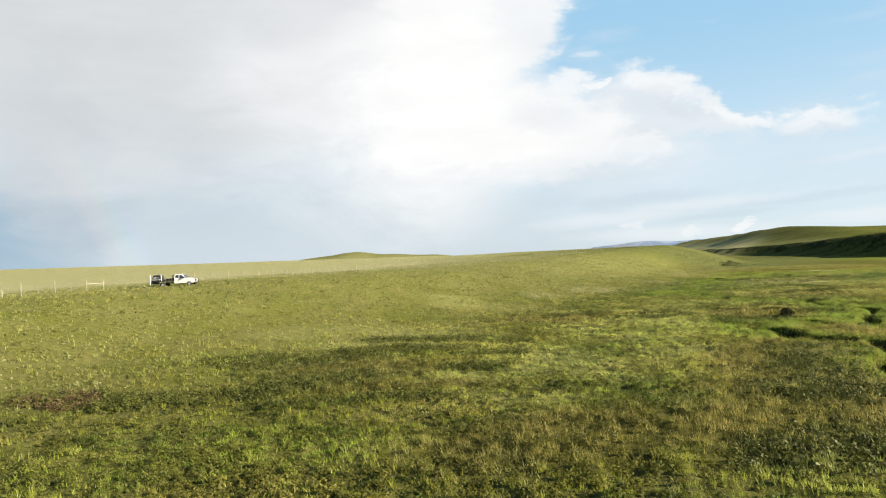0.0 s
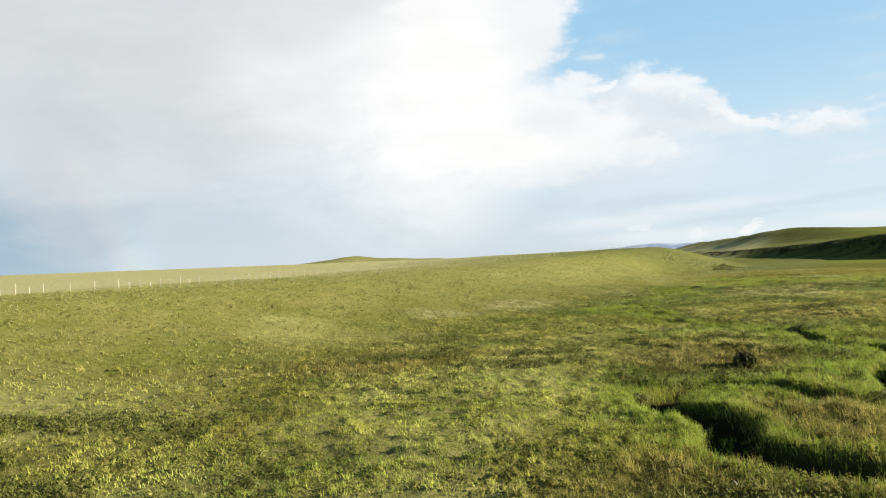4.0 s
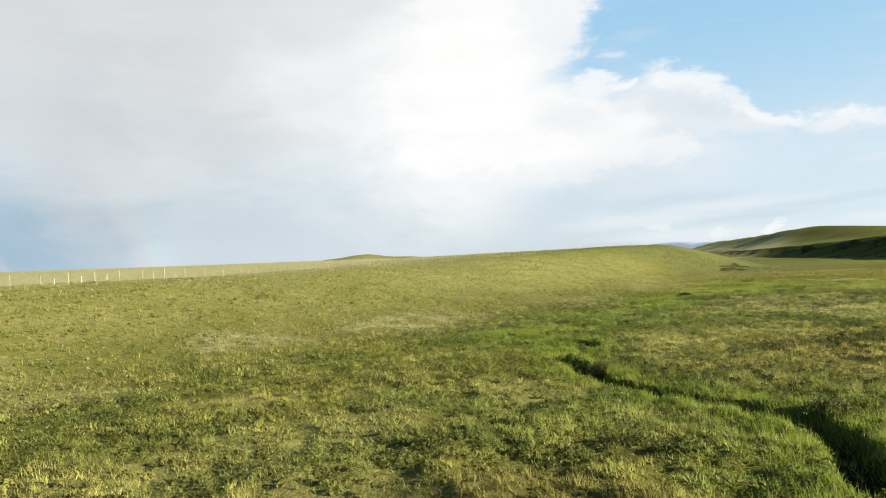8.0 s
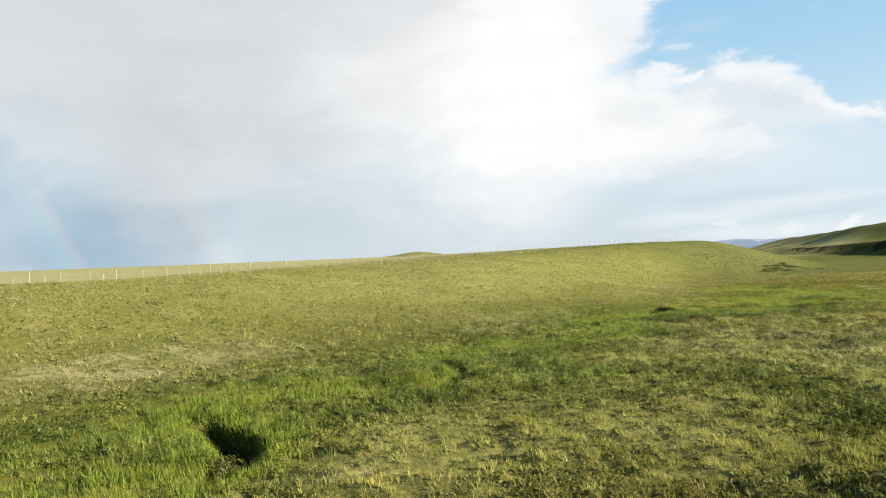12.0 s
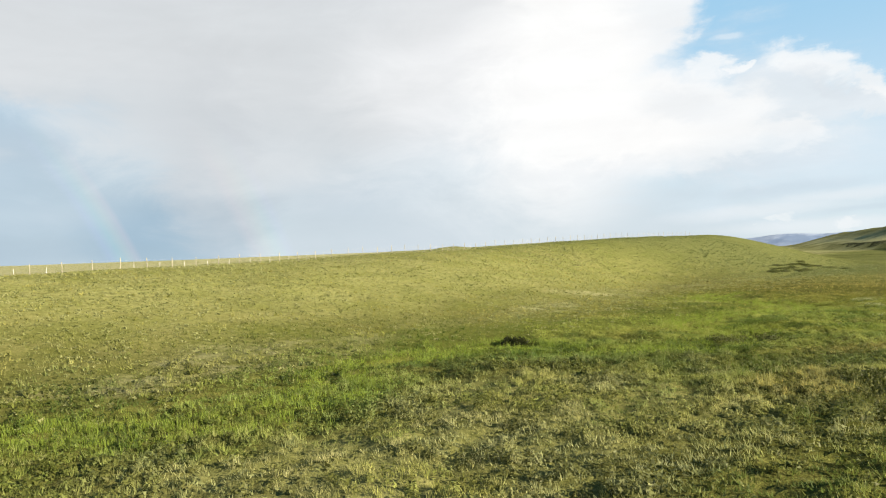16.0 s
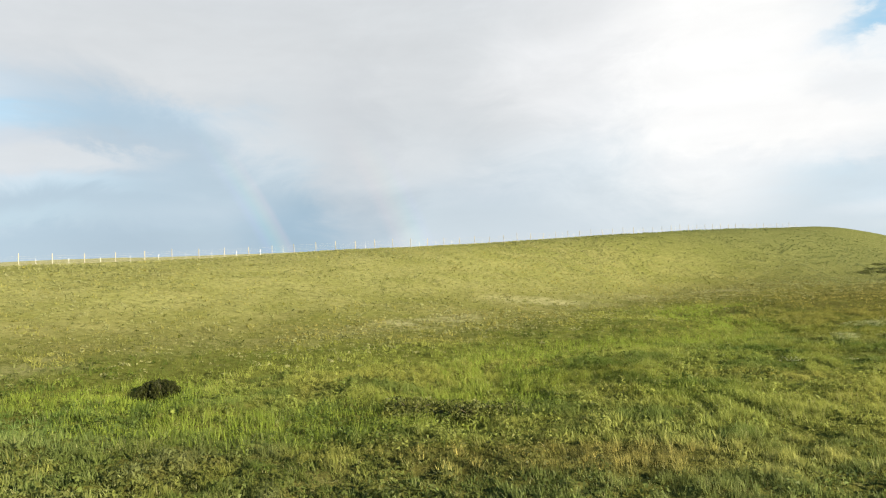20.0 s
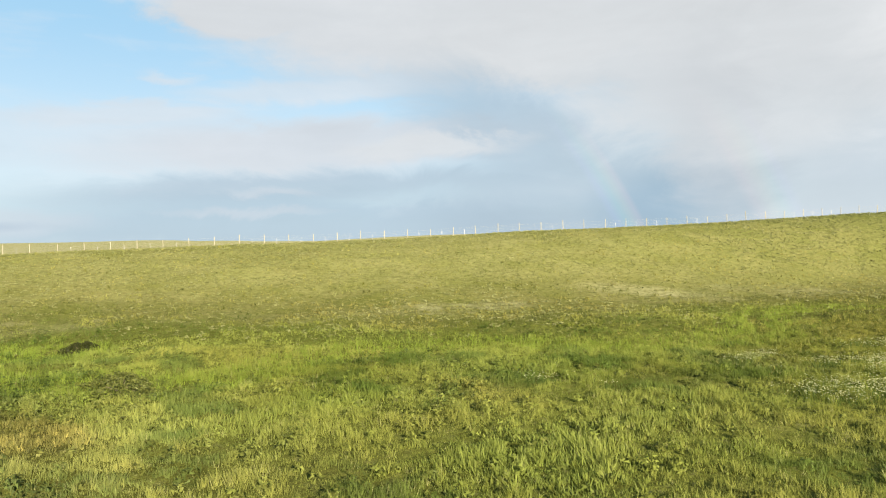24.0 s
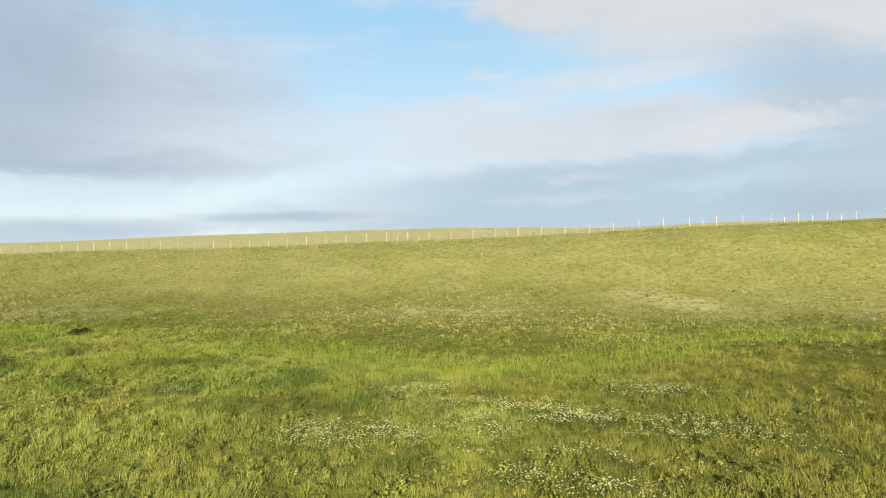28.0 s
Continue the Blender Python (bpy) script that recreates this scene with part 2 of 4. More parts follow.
def fbm(x, y, scale, seed=0, octaves=3):
    """Value noise of about -1 to 1; features are some 2 to 3 scales wide, each octave turned and moved."""
    out, amp, total = 0.0, 1.0, 0.0
    for k in range(octaves):
        a = 0.7 + 1.3 * k + 0.61 * seed
        u = ((x * math.cos(a) + y * math.sin(a)) / (2.2 * scale) + 17.3 * seed + 5.1 * k) % 256
        v = ((y * math.cos(a) - x * math.sin(a)) / (2.2 * scale) + 9.7 * seed + 3.3 * k) % 256
        i, j = np.floor(u).astype(int) % 256, np.floor(v).astype(int) % 256
        fu, fv = u - np.floor(u), v - np.floor(v)
        fu, fv = fu * fu * (3 - 2 * fu), fv * fv * (3 - 2 * fv)
        n = (LATTICE[i, j] * (1 - fu) + LATTICE[i + 1, j] * fu) * (1 - fv) + (LATTICE[i, j + 1] * (1 - fu) + LATTICE[i + 1, j + 1] * fu) * fv
        out, total = out + amp * n, total + amp
        amp, scale = amp * 0.5, scale * 0.5
    return out * 1.5 / total


# centre line of the creek, lower and upper reach
CREEK_LOW = [(150, -40), (112, -22), (92, -4), (70, 2), (58, 18), (43, 25), (37, 38), (31, 45), (32.5, 52), (37.5, 58), (39.5, 64), (36.4, 67), (35.2, 70), (36.3, 75), (34.3, 80), (38, 84.5), (43, 82.5), (45, 77.5), (49, 80), (52, 87),
             (56.5, 91), (58.5, 97), (55.7, 102), (58, 109), (57, 114), (54, 118.5), (51, 124.5), (50.9, 130), (49.6, 138), (52.9, 141.6), (53, 145), (48.7, 150)]
CREEK_HIGH = [(48.7, 150), (47, 154), (51, 160), (58, 159.5), (61, 164), (58, 172), (62, 180), (70, 181), (75, 190), (72, 198), (77, 206), (83.6, 210.5),
              (89, 204), (97, 206), (102, 214), (99, 224), (104, 233), (112, 238), (114, 250), (108, 262), (113, 274), (122, 292), (132, 322), (150, 360), (190, 430)]


def smooth_line(points, n=8):
    """Catmull-Rom points along a line."""
    p = np.array([points[0], *points, points[-1]], float)
    u = np.linspace(0, 1, n, endpoint=False)[:, None]
    out = []
    for a, b, c, d in zip(p, p[1:], p[2:], p[3:]):
        out.append(0.5 * (2 * b + (c - a) * u + (2 * a - 5 * b + 4 * c - d) * u ** 2 + (3 * b - a - 3 * c + d) * u ** 3))
    return np.concatenate(out + [p[-1:]])


CREEK = (smooth_line(CREEK_LOW), smooth_line(CREEK_HIGH))


def line_distance(x, y, line, reach=1e9):
    """Distance to the nearest piece of a line; past reach it stays at reach."""
    x, y = np.asarray(x, float), np.asarray(y, float)
    best = np.full(x.shape, float(reach))
    box = (x > line[:, 0].min() - reach) & (x < line[:, 0].max() + reach) & (y > line[:, 1].min() - reach) & (y < line[:, 1].max() + reach)
    px, py, d = x[box], y[box], best[box]
    for a, b in zip(line[:-1], line[1:]):
        v = b - a
        u = np.clip(((px - a[0]) * v[0] + (py - a[1]) * v[1]) / max(v @ v, 1e-9), 0, 1)
        d = np.minimum(d, np.hypot(px - a[0] - u * v[0], py - a[1] - u * v[1]))
    best[box] = d
    return best


def fence_frame(x, y):
    dx, dy = np.asarray(x, float) - FENCE_P[0], np.asarray(y, float) - FENCE_P[1]
    return dx * FENCE_N[0] + dy * FENCE_N[1], dx * FENCE_D[0] + dy * FENCE_D[1]


def hollow(x, y):
    """Where the upper creek has cut deeper holes."""
    out = 0.0
    for cx, cy, r in ((83, 211.5, 2.6), (59, 160.5, 4.5), (74.5, 203, 2.5), (60, 168, 3.0), (112.5, 272, 4.0)):
        out = np.maximum(out, sm(np.hypot(x - cx, y - cy), r * 1.3, r * 0.6))
    return out


# small rises and dips of the ridge along the fence
RIDGE_AL = (-260, -205, -172, -150, -113, -95, -62, -30, 0, 30, 56, 90, 119)
RIDGE_DZ = (-0.9, -0.9, -0.4, 0.0, 0.0, 0.25, 0.35, 0.3, 0.0, -0.2, -0.4, -0.2, 0.0)


def widening(x, y):
    """How much wider the lower creek is at its first bends."""
    return 1 + 0.75 * sm(np.hypot(x - 37.0, y - 71.0), 17, 9)


def hummocks(x, y):
    """Where the sward beside the creek is broken into low humps."""
    out = 0.0
    for cx, cy, r in ((47, 86, 15), (55, 100, 16), (44, 104, 12), (49, 140, 12), (74, 190, 16), (100, 206, 12), (62, 165, 10)):
        out = np.maximum(out, sm(np.hypot(x - cx, y - cy), r * 1.3, r * 0.6))
    return out


# the middle of the near ground at each y, for the fine part of the ground and its relief
LINE_Y, LINE_X = (28, 50, 66, 82, 104, 126, 150, 176, 198, 216, 234, 250), (0, 13, 22, 29, 42, 55, 69, 84, 97, 117, 129, 134)


def knots(x, y):
    """Tussocks of half a metre to a metre and a half, -1 to 1."""
    return 0.75 * fbm(x, y, 0.30, 65, 2) + 0.55 * fbm(x, y, 0.85, 66, 2)


def tussocks(x, y):
    u = np.abs(x - np.interp(y, LINE_Y, LINE_X))
    return 0.18 * knots(x, y) * sm(u, 70, 30) * sm(y, 8, 16) * (1 - 0.5 * sm(y, 192, 216)) * sm(y, 310, 270)


def height(x, y, creek=True):
    x, y = np.asarray(x, float), np.asarray(y, float)
    s, al = fence_frame(x, y)
    top = 8.04 + 5.8 * sm(al, -77, 242) - 0.9 * sm(-al, 10, 70) - 0.55 * sm(al, 40, 0) * sm(al, -95, -45)                 # the ridge rises along the fence
    top = top + np.interp(al, RIDGE_AL, RIDGE_DZ)
    end = 1 - sm(al, 210, 265)                          # and ends in a nose
    toe = 71.2 - 17.9 * np.exp(-((al - 74) / 37) ** 2) - 5 * np.exp(-((al + 130) / 50) ** 2)
    up = sm(-s, -toe, -6.3 - 9.7 * sm(-al, 15, 70))
    z = 0.6 + top * up * end
    # the plain behind the fence climbs slowly
    z = z + np.clip(-s - 138, 0, 2600) * 0.0157 * (1 - 0.55 * sm(-al, 900, 1900))
    z = z - 0.65 * np.exp(-((x + 50) / 8.5) ** 2 - ((y - 128.6) / 5.0) ** 2)          # worn ground at the gateway
    z = z + 0.009 * np.clip(-s - 250, 0, 1500) * sm(-al, 60, 500)
    # terrace with a steep face, and the high hills past the valley
    q = 0.970 * (x - 291) - 0.242 * (y - 466)
    q = q + 14 * fbm(x, y, 60, 12, 2)
    z = z + ((16.5 - 5 * sm(y, 520, 900)) * sm(q, 0, 25) + (8 + 38 * sm(y, 820, 1760)) * sm(q, 35, 240) * (1 + 0.1 * fbm(x, y, 90, 4, 2)) - 10 * sm(q, 210, 420) * sm(y, 700, 1300)) * sm(y, 240, 420)
    # a far butte, rolling land
    r = np.hypot(x - 80, y - 150)
    z = z + (24 * sm(np.abs(x + 225), 400, 190) + 15 * np.exp(-((x + 308) / 70) ** 2) + 5 * np.exp(-((x + 170) / 60) ** 2)) * np.exp(-((y - 2500) / 300) ** 2)
    z = z + 3.0 * fbm(x, y, 160, 3, 2) * sm(r, 500, 1500)
    z = z + (0.11 * fbm(x, y, 6.0, 5, 2) + 0.16 * fbm(x, y, 20, 8, 2)) * sm(r, 900, 300) + 0.09 * fbm(x, y, 2.2, 21, 2) * sm(r, 300, 150)
    z = z + 0.20 * fbm(x, y, 1.5, 23, 2) * hummocks(x, y) + tussocks(x, y)
    if creek:
        dlow, dhigh = (line_distance(x, y, line, 9.0) for line in CREEK)
        dlow = dlow / widening(x, y) + 0.5 * sm(x, 60, 120)
        wob = 1 + 0.25 * fbm(x, y, 3.0, 31, 2)
        z = z - 1.1 * sm(dlow, 1.22 * wob, 0.42 * wob) - (0.15 + 0.6 * hollow(x, y)) * sm(dhigh, 1.5 * wob, 0.5 * wob)
        z = z - 0.25 * sm(np.minimum(dlow, dhigh), 8, 1)
    return z


def grid_mesh(name, xs, ys, zfun):
    gx, gy = np.meshgrid(xs, ys)
    co = np.stack((gx, gy, zfun(gx, gy)), -1).reshape(-1, 3)
    nx, ny = len(xs), len(ys)
    i = (np.arange(ny - 1)[:, None] * nx + np.arange(nx - 1)).ravel()
    quads = np.stack((i, i + 1, i + nx + 1, i + nx), 1)
    return raw_mesh(name, co, quads, True)


def raw_mesh(name, co, faces, smooth=False):
    me = bpy.data.meshes.new(name)
    n, k = faces.shape
    me.vertices.add(len(co)), me.loops.add(n * k), me.polygons.add(n)
    me.vertices.foreach_set("co", np.asarray(co, np.float32).ravel())
    me.loops.foreach_set("vertex_index", faces.astype(np.int32).ravel())
    me.polygons.foreach_set("loop_start", np.arange(0, n * k, k, dtype=np.int32))
    me.polygons.foreach_set("use_smooth", np.full(n, smooth))
    me.update(calc_edges=True)
    return me
# ---- materials ----
FOLIAGE = 0.385          # one scale for all plant tints below


def material(name):
    m = bpy.data.materials.new(name)
    m.use_nodes = True
    k = Net(m.node_tree)
    out = k.node("ShaderNodeOutputMaterial")
    return m, k, out


def attr(k, name, out="Fac"):
    return k.node("ShaderNodeAttribute", attribute_name=name).outputs[out]


def bsdf(k, out, colour, rough=0.6, metal=0.0, bump=None, strength=0.3, distance=0.02, spec=0.3):
    b = k.node("ShaderNodeBsdfPrincipled")
    k.put(b.inputs["Base Color"], colour), k.put(b.inputs["Roughness"], rough), k.put(b.inputs["Metallic"], metal)
    b.inputs["Specular IOR Level"].default_value = spec
    if bump is not None:
        n = k.node("ShaderNodeBump")
        n.inputs["Strength"].default_value, n.inputs["Distance"].default_value = strength, distance
        k.put(n.inputs["Height"], bump)
        k.put(b.inputs["Normal"], n.outputs[0])
    k.tree.links.new(b.outputs[0], out.inputs[0])
    return b


def ground_material():
    """Short turf and shade-darkened thatch between the plants; far off it stands for the whole sward."""
    m, k, out = material("turf")
    pos = k.node("ShaderNodeNewGeometry").outputs["Position"]
    big, mid = k.noise(pos, 0.02, 4.0), k.noise(pos, 0.16, 5.0, 0.6)
    small, fine = k.noise(pos, 1.3, 5.0, 0.65), k.noise(pos, 7.0, 4.0, 0.7)
    tiny = k.noise(pos, 16.0, 3.0, 0.6)
    col = k.mix(k.step(big, 0.35, 0.65), (0.225, 0.238, 0.064), (0.290, 0.288, 0.094))
    col = k.mix(k.math("MULTIPLY", k.step(mid, 0.45, 0.7), 0.5), col, (0.350, 0.325, 0.115))
    col = k.mix(k.math("MULTIPLY", k.step(mid, 0.52, 0.34), 0.5), col, (0.200, 0.220, 0.038))
    col = k.mix(attr(k, "lush"), col, k.mix(mid, (0.190, 0.232, 0.036), (0.262, 0.300, 0.062)))
    col = k.mix(k.math("MULTIPLY", attr(k, "dry"), k.step(small, 0.3, 0.55)), col, (0.555, 0.54, 0.28))
    col = k.mix(k.math("MULTIPLY", k.math("MULTIPLY", attr(k, "straw"), k.math("SUBTRACT", 1.0, attr(k, "dry"))), 0.8), col, k.mix(mid, (0.320, 0.330, 0.105), (0.410, 0.405, 0.165)))
    col = k.mix(k.math("MULTIPLY", attr(k, "olive"), 0.65), col, (0.130, 0.122, 0.030))
    col = k.mix(attr(k, "sage"), col, k.mix(mid, (0.165, 0.190, 0.064), (0.215, 0.235, 0.090)))
    # dark ground under leafy plants; on the terrace face it stands for shade
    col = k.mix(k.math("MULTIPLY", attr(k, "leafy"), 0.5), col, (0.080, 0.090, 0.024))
    col = k.mix(k.math("MULTIPLY", k.step(small, 0.54, 0.36), 0.6), col, k.mix(0.6, col, (0.070, 0.080, 0.014)))
    col = k.mix(k.math("MULTIPLY", k.step(small, 0.54, 0.70), 0.5), col, k.mix(0.5, col, (0.42, 0.39, 0.16)))
    # clumps of darker herbs and paler bunches, as flecks
    herb = k.math("MULTIPLY", k.step(k.noise(pos, 1.9, 5.0, 0.62), 0.54, 0.64), k.math("SUBTRACT", 0.62, k.math("MULTIPLY", attr(k, "dry"), 0.5)))
    col = k.mix(herb, col, k.mix(0.75, col, (0.085, 0.100, 0.018)))
    bunch = k.node("ShaderNodeVectorMath", operation="ADD")
    k.put(bunch.inputs[0], pos)
    bunch.inputs[1].default_value = (31.0, 17.0, 5.0)
    col = k.mix(k.math("MULTIPLY", k.step(k.noise(bunch.outputs[0], 2.3, 5.0, 0.65), 0.55, 0.68), 0.6), col, k.mix(0.6, col, (0.56, 0.55, 0.23)))
    # litter and its gaps are darkened for the shade among the blades
    thatch_shade = k.math("MULTIPLY", attr(k, "thatch_shade"), k.math("SUBTRACT", 1.0, k.math("MULTIPLY", attr(k, "straw"), 0.55)))
    gaps = k.math("MULTIPLY", thatch_shade, k.math("ADD", k.math("MULTIPLY", k.step(tiny, 0.58, 0.42), 0.6), k.math("MULTIPLY", k.step(fine, 0.62, 0.45), 0.4)))
    col = k.mix(k.math("MULTIPLY", thatch_shade, 0.45), col, (0.092, 0.088, 0.022))
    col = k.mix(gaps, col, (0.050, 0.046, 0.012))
    # creek-bed soil, near black so that it also holds the banks' shade
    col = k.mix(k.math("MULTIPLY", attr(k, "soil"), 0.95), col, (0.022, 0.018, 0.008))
    dim = k.node("ShaderNodeVectorMath", operation="SCALE")
    k.put(dim.inputs[0], col)
    dim.inputs[3].default_value = FOLIAGE
    col = dim.outputs[0]
    rise = k.math("ADD", k.math("MULTIPLY", small, 0.7), k.math("MULTIPLY", fine, 0.3))
    bsdf(k, out, col, 0.95, 0.0, rise, 0.6, 0.35, 0.0)
    return m


def leaf_material(name, through=0.5, rough=0.55):
    """Leaves that take their own tint and let some light through."""
    m, k, out = material(name)
    tint = attr(k, "tint", "Color")
    pos = k.node("ShaderNodeNewGeometry").outputs["Position"]
    col = k.mix(k.math("MULTIPLY", k.noise(pos, 9.0, 3.0), 0.5), tint, k.mix(0.5, tint, (0.02, 0.03, 0.005)))
    b = k.node("ShaderNodeBsdfPrincipled")
    k.put(b.inputs["Base Color"], col)
    b.inputs["Roughness"].default_value, b.inputs["Specular IOR Level"].default_value = rough, 0.10
    tr = k.node("ShaderNodeBsdfTranslucent")
    k.put(tr.inputs[0], col)
    mix = k.node("ShaderNodeMixShader")
    mix.inputs[0].default_value = through
    k.put(mix.inputs[1], b.outputs[0]), k.put(mix.inputs[2], tr.outputs[0])
    k.tree.links.new(mix.outputs[0], out.inputs[0])
    return m


def plain_material(name, a, b, rough=0.5, metal=0.0, scale=8.0, bump=0.2, dirt=None, spec=0.4):
    m, k, out = material(name)
    pos = k.node("ShaderNodeTexCoord").outputs["Object"]
    n, f = k.noise(pos, scale, 5.0, 0.6), k.noise(pos, scale * 6, 3.0)
    col = k.mix(n, a, b)
    if dirt:
        col = k.mix(k.math("MULTIPLY", k.step(k.noise(pos, scale * 0.4, 5.0, 0.7), 0.5, 0.75), 0.6), col, dirt)
    bsdf(k, out, col, rough, metal, f, bump, 0.01, spec)
    return m


TURF = ground_material()
GRASS = leaf_material("grass_blades")
LEAF = leaf_material("shrub_leaves", 0.2)
PETAL = leaf_material("white_petals", 0.3)
WOOD = plain_material("weathered_post_wood", (0.14, 0.13, 0.092), (0.20, 0.187, 0.135), 0.85, 0.0, 6.0, 0.5, (0.13, 0.115, 0.085))
BARK = plain_material("shrub_bark", (0.06, 0.045, 0.03), (0.12, 0.09, 0.06), 0.9, 0.0, 14.0, 0.6)
STEEL = plain_material("galvanised_steel", (0.22, 0.22, 0.21), (0.30, 0.30, 0.28), 0.6, 0.5, 10.0, 0.2, (0.14, 0.11, 0.08))
PAINT = plain_material("white_truck_paint", (0.36, 0.365, 0.37), (0.42, 0.42, 0.415), 0.3, 0.0, 2.0, 0.03, (0.55, 0.50, 0.42), 0.5)
BLACK = plain_material("black_painted_steel", (0.006, 0.006, 0.007), (0.014, 0.013, 0.013), 0.5, 0.0, 5.0, 0.15, (0.025, 0.021, 0.016))
RUBBER = plain_material("tyre_rubber", (0.008, 0.008, 0.008), (0.014, 0.013, 0.012), 0.85, 0.0, 12.0, 0.4, (0.03, 0.026, 0.018))
CHROME = plain_material("dull_chrome", (0.20, 0.20, 0.20), (0.28, 0.28, 0.27), 0.45, 0.6, 6.0, 0.05)
RED = plain_material("red_lamp_plastic", (0.35, 0.02, 0.02), (0.42, 0.03, 0.03), 0.3, 0.0, 6.0, 0.0)
AMBER = plain_material("clear_lamp_plastic", (0.70, 0.66, 0.55), (0.78, 0.76, 0.70), 0.2, 0.0, 6.0, 0.0)


def glass_material():
    m, k, out = material("dark_window_glass")
    bsdf(k, out, (0.015, 0.018, 0.02), 0.06, 0.0, spec=0.6)
    return m


def mountain_material():
    m, k, out = material("hazed_distant_rock")
    pos = k.node("ShaderNodeNewGeometry").outputs["Position"]
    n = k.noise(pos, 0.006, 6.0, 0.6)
    # rock colour turned blue for the haze of distance
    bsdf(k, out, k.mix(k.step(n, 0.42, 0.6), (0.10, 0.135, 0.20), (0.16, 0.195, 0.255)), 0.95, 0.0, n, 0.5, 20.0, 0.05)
    return m


GLASS, HAZED_ROCK = glass_material(), mountain_material()


# ---- cover of the meadow ----
def blot(x, y, cx, cy, rx, ry, turn=0.0):
    c, s = math.cos(radians(turn)), math.sin(radians(turn))
    u, v = (x - cx) * c + (y - cy) * s, -(x - cx) * s + (y - cy) * c
    return sm(np.hypot(u / rx, v / ry), 1.35, 0.7)


# ground in front of the eye, along the whole way
FLIGHT = smooth_line([(0, 28), (13, 50), (22, 66), (29, 82), (42, 104), (55, 126), (69, 150), (84, 176), (97, 198), (117, 216), (129, 234), (134, 250)])
EDGE_Y, EDGE_X = (20, 30, 50, 78, 102, 126, 150, 182, 206, 230, 250, 270, 340), (14, 26, 41, 53, 67, 83, 103, 121, 138, 153, 170, 183, 240)     # rim of the thick sward
TRAIL = smooth_line([(20, 146), (28, 156), (42, 176), (56, 189), (63, 200), (72, 222), (84, 246), (93, 268), (104, 292), (118, 315)])
LEAFY_SPOTS = ((31.5, 60, 4.5, 4, 20), (27.5, 52, 3.5, 4.5, -20), (23, 43, 4, 4, 0), (16, 30, 5, 3, 30), (-15, 66, 7, 4, 10), (-9, 55.5, 6, 2.5, 0), (-5, 71, 6, 3.5, 0), (4, 66, 3.5, 2.2, 20), (-19, 49.6, 9, 2.6, 4), (-23, 50.2, 8, 2.8, 0), (-10, 52.4, 6, 1.4, 12), (-3.5, 45.6, 4, 1.2, 0), (-8, 45.6, 4, 1.4, 0), (2, 58, 3, 1.5, 0), (-2, 80, 7, 2.5, 0), (19, 102, 5, 2.5, 10), (31, 101, 3, 1.5, 0), (39, 87, 5, 1.8, 10),
               (49, 107, 2.5, 1.5, 0), (69, 135, 6, 1.5, 10), (75, 138, 4, 2, 0), (103.6, 190.6, 2.0, 2.8, 0), (105, 186, 4, 3, 20), (86, 197, 4, 1.5, 10),
               (101, 209.8, 4.5, 1.5, 10), (28, 95, 5, 2, 0))
STRAW_SPOTS = ((9, 56, 9, 15, -25), (-6, 84, 14, 9, 10), (22, 80, 9, 17, -25), (35, 103, 9, 12, -25), (8, 124, 12, 6, 10), (31, 121, 5, 3, 10), (4, 128, 10, 5, 10),
               (66, 145, 9, 13, -30), (70, 124, 6, 6, 0), (60, 135, 4, 10, -20), (87, 186, 9, 8, 0), (80, 172, 8, 9, -30), (92, 158, 9, 14, -30), (88, 130, 12, 16, -30), (47, 121, 4, 3, 0), (20, 62, 5, 6, -20), (27, 92, 8, 8, -20))
OLIVE_SPOTS = ((-3, 50.5, 6, 2.6, 0), (165, 330, 45, 85, -25), (-9, 58, 7, 5, 0), (15, 98, 7, 4, 10), (6, 34, 8, 5, 20), (17, 35, 8, 6, 40), (24, 43, 8, 7, 40), (27, 56, 6, 9, -30), (34, 62, 7, 8, 0), (32, 50, 8, 8, 20), (44, 74, 6, 8, -30), (42.5, 96, 6.5, 9, -15), (70, 128, 4.5, 6, -25), (69, 136.5, 5, 1.2, 10), (102, 189, 4, 5, 20), (108, 204, 5, 2, 10), (84, 143, 8, 5, 20))
FLOWER_SPOTS = ((130.3, 241.5, 6.0, 3.2, 65), (124, 247.3, 3.6, 1.4, 57), (120.8, 236.5, 3.0, 1.0, 85), (134.5, 238.5, 4.0, 2.2, 60), (61, 156.5, 3, 1.6, 40),
                (127, 231, 3.5, 1.8, 60), (118, 224, 2.5, 1.2, 0), (125.5, 238.5, 4.5, 2.2, 60))


def nose(x, y):
    """The greener end of the ridge and the valley floor below it."""
    s, al = fence_frame(x, y)
    return sm(al, 65, 150) * sm(s, -40, -10) * sm(s, 175, 130)


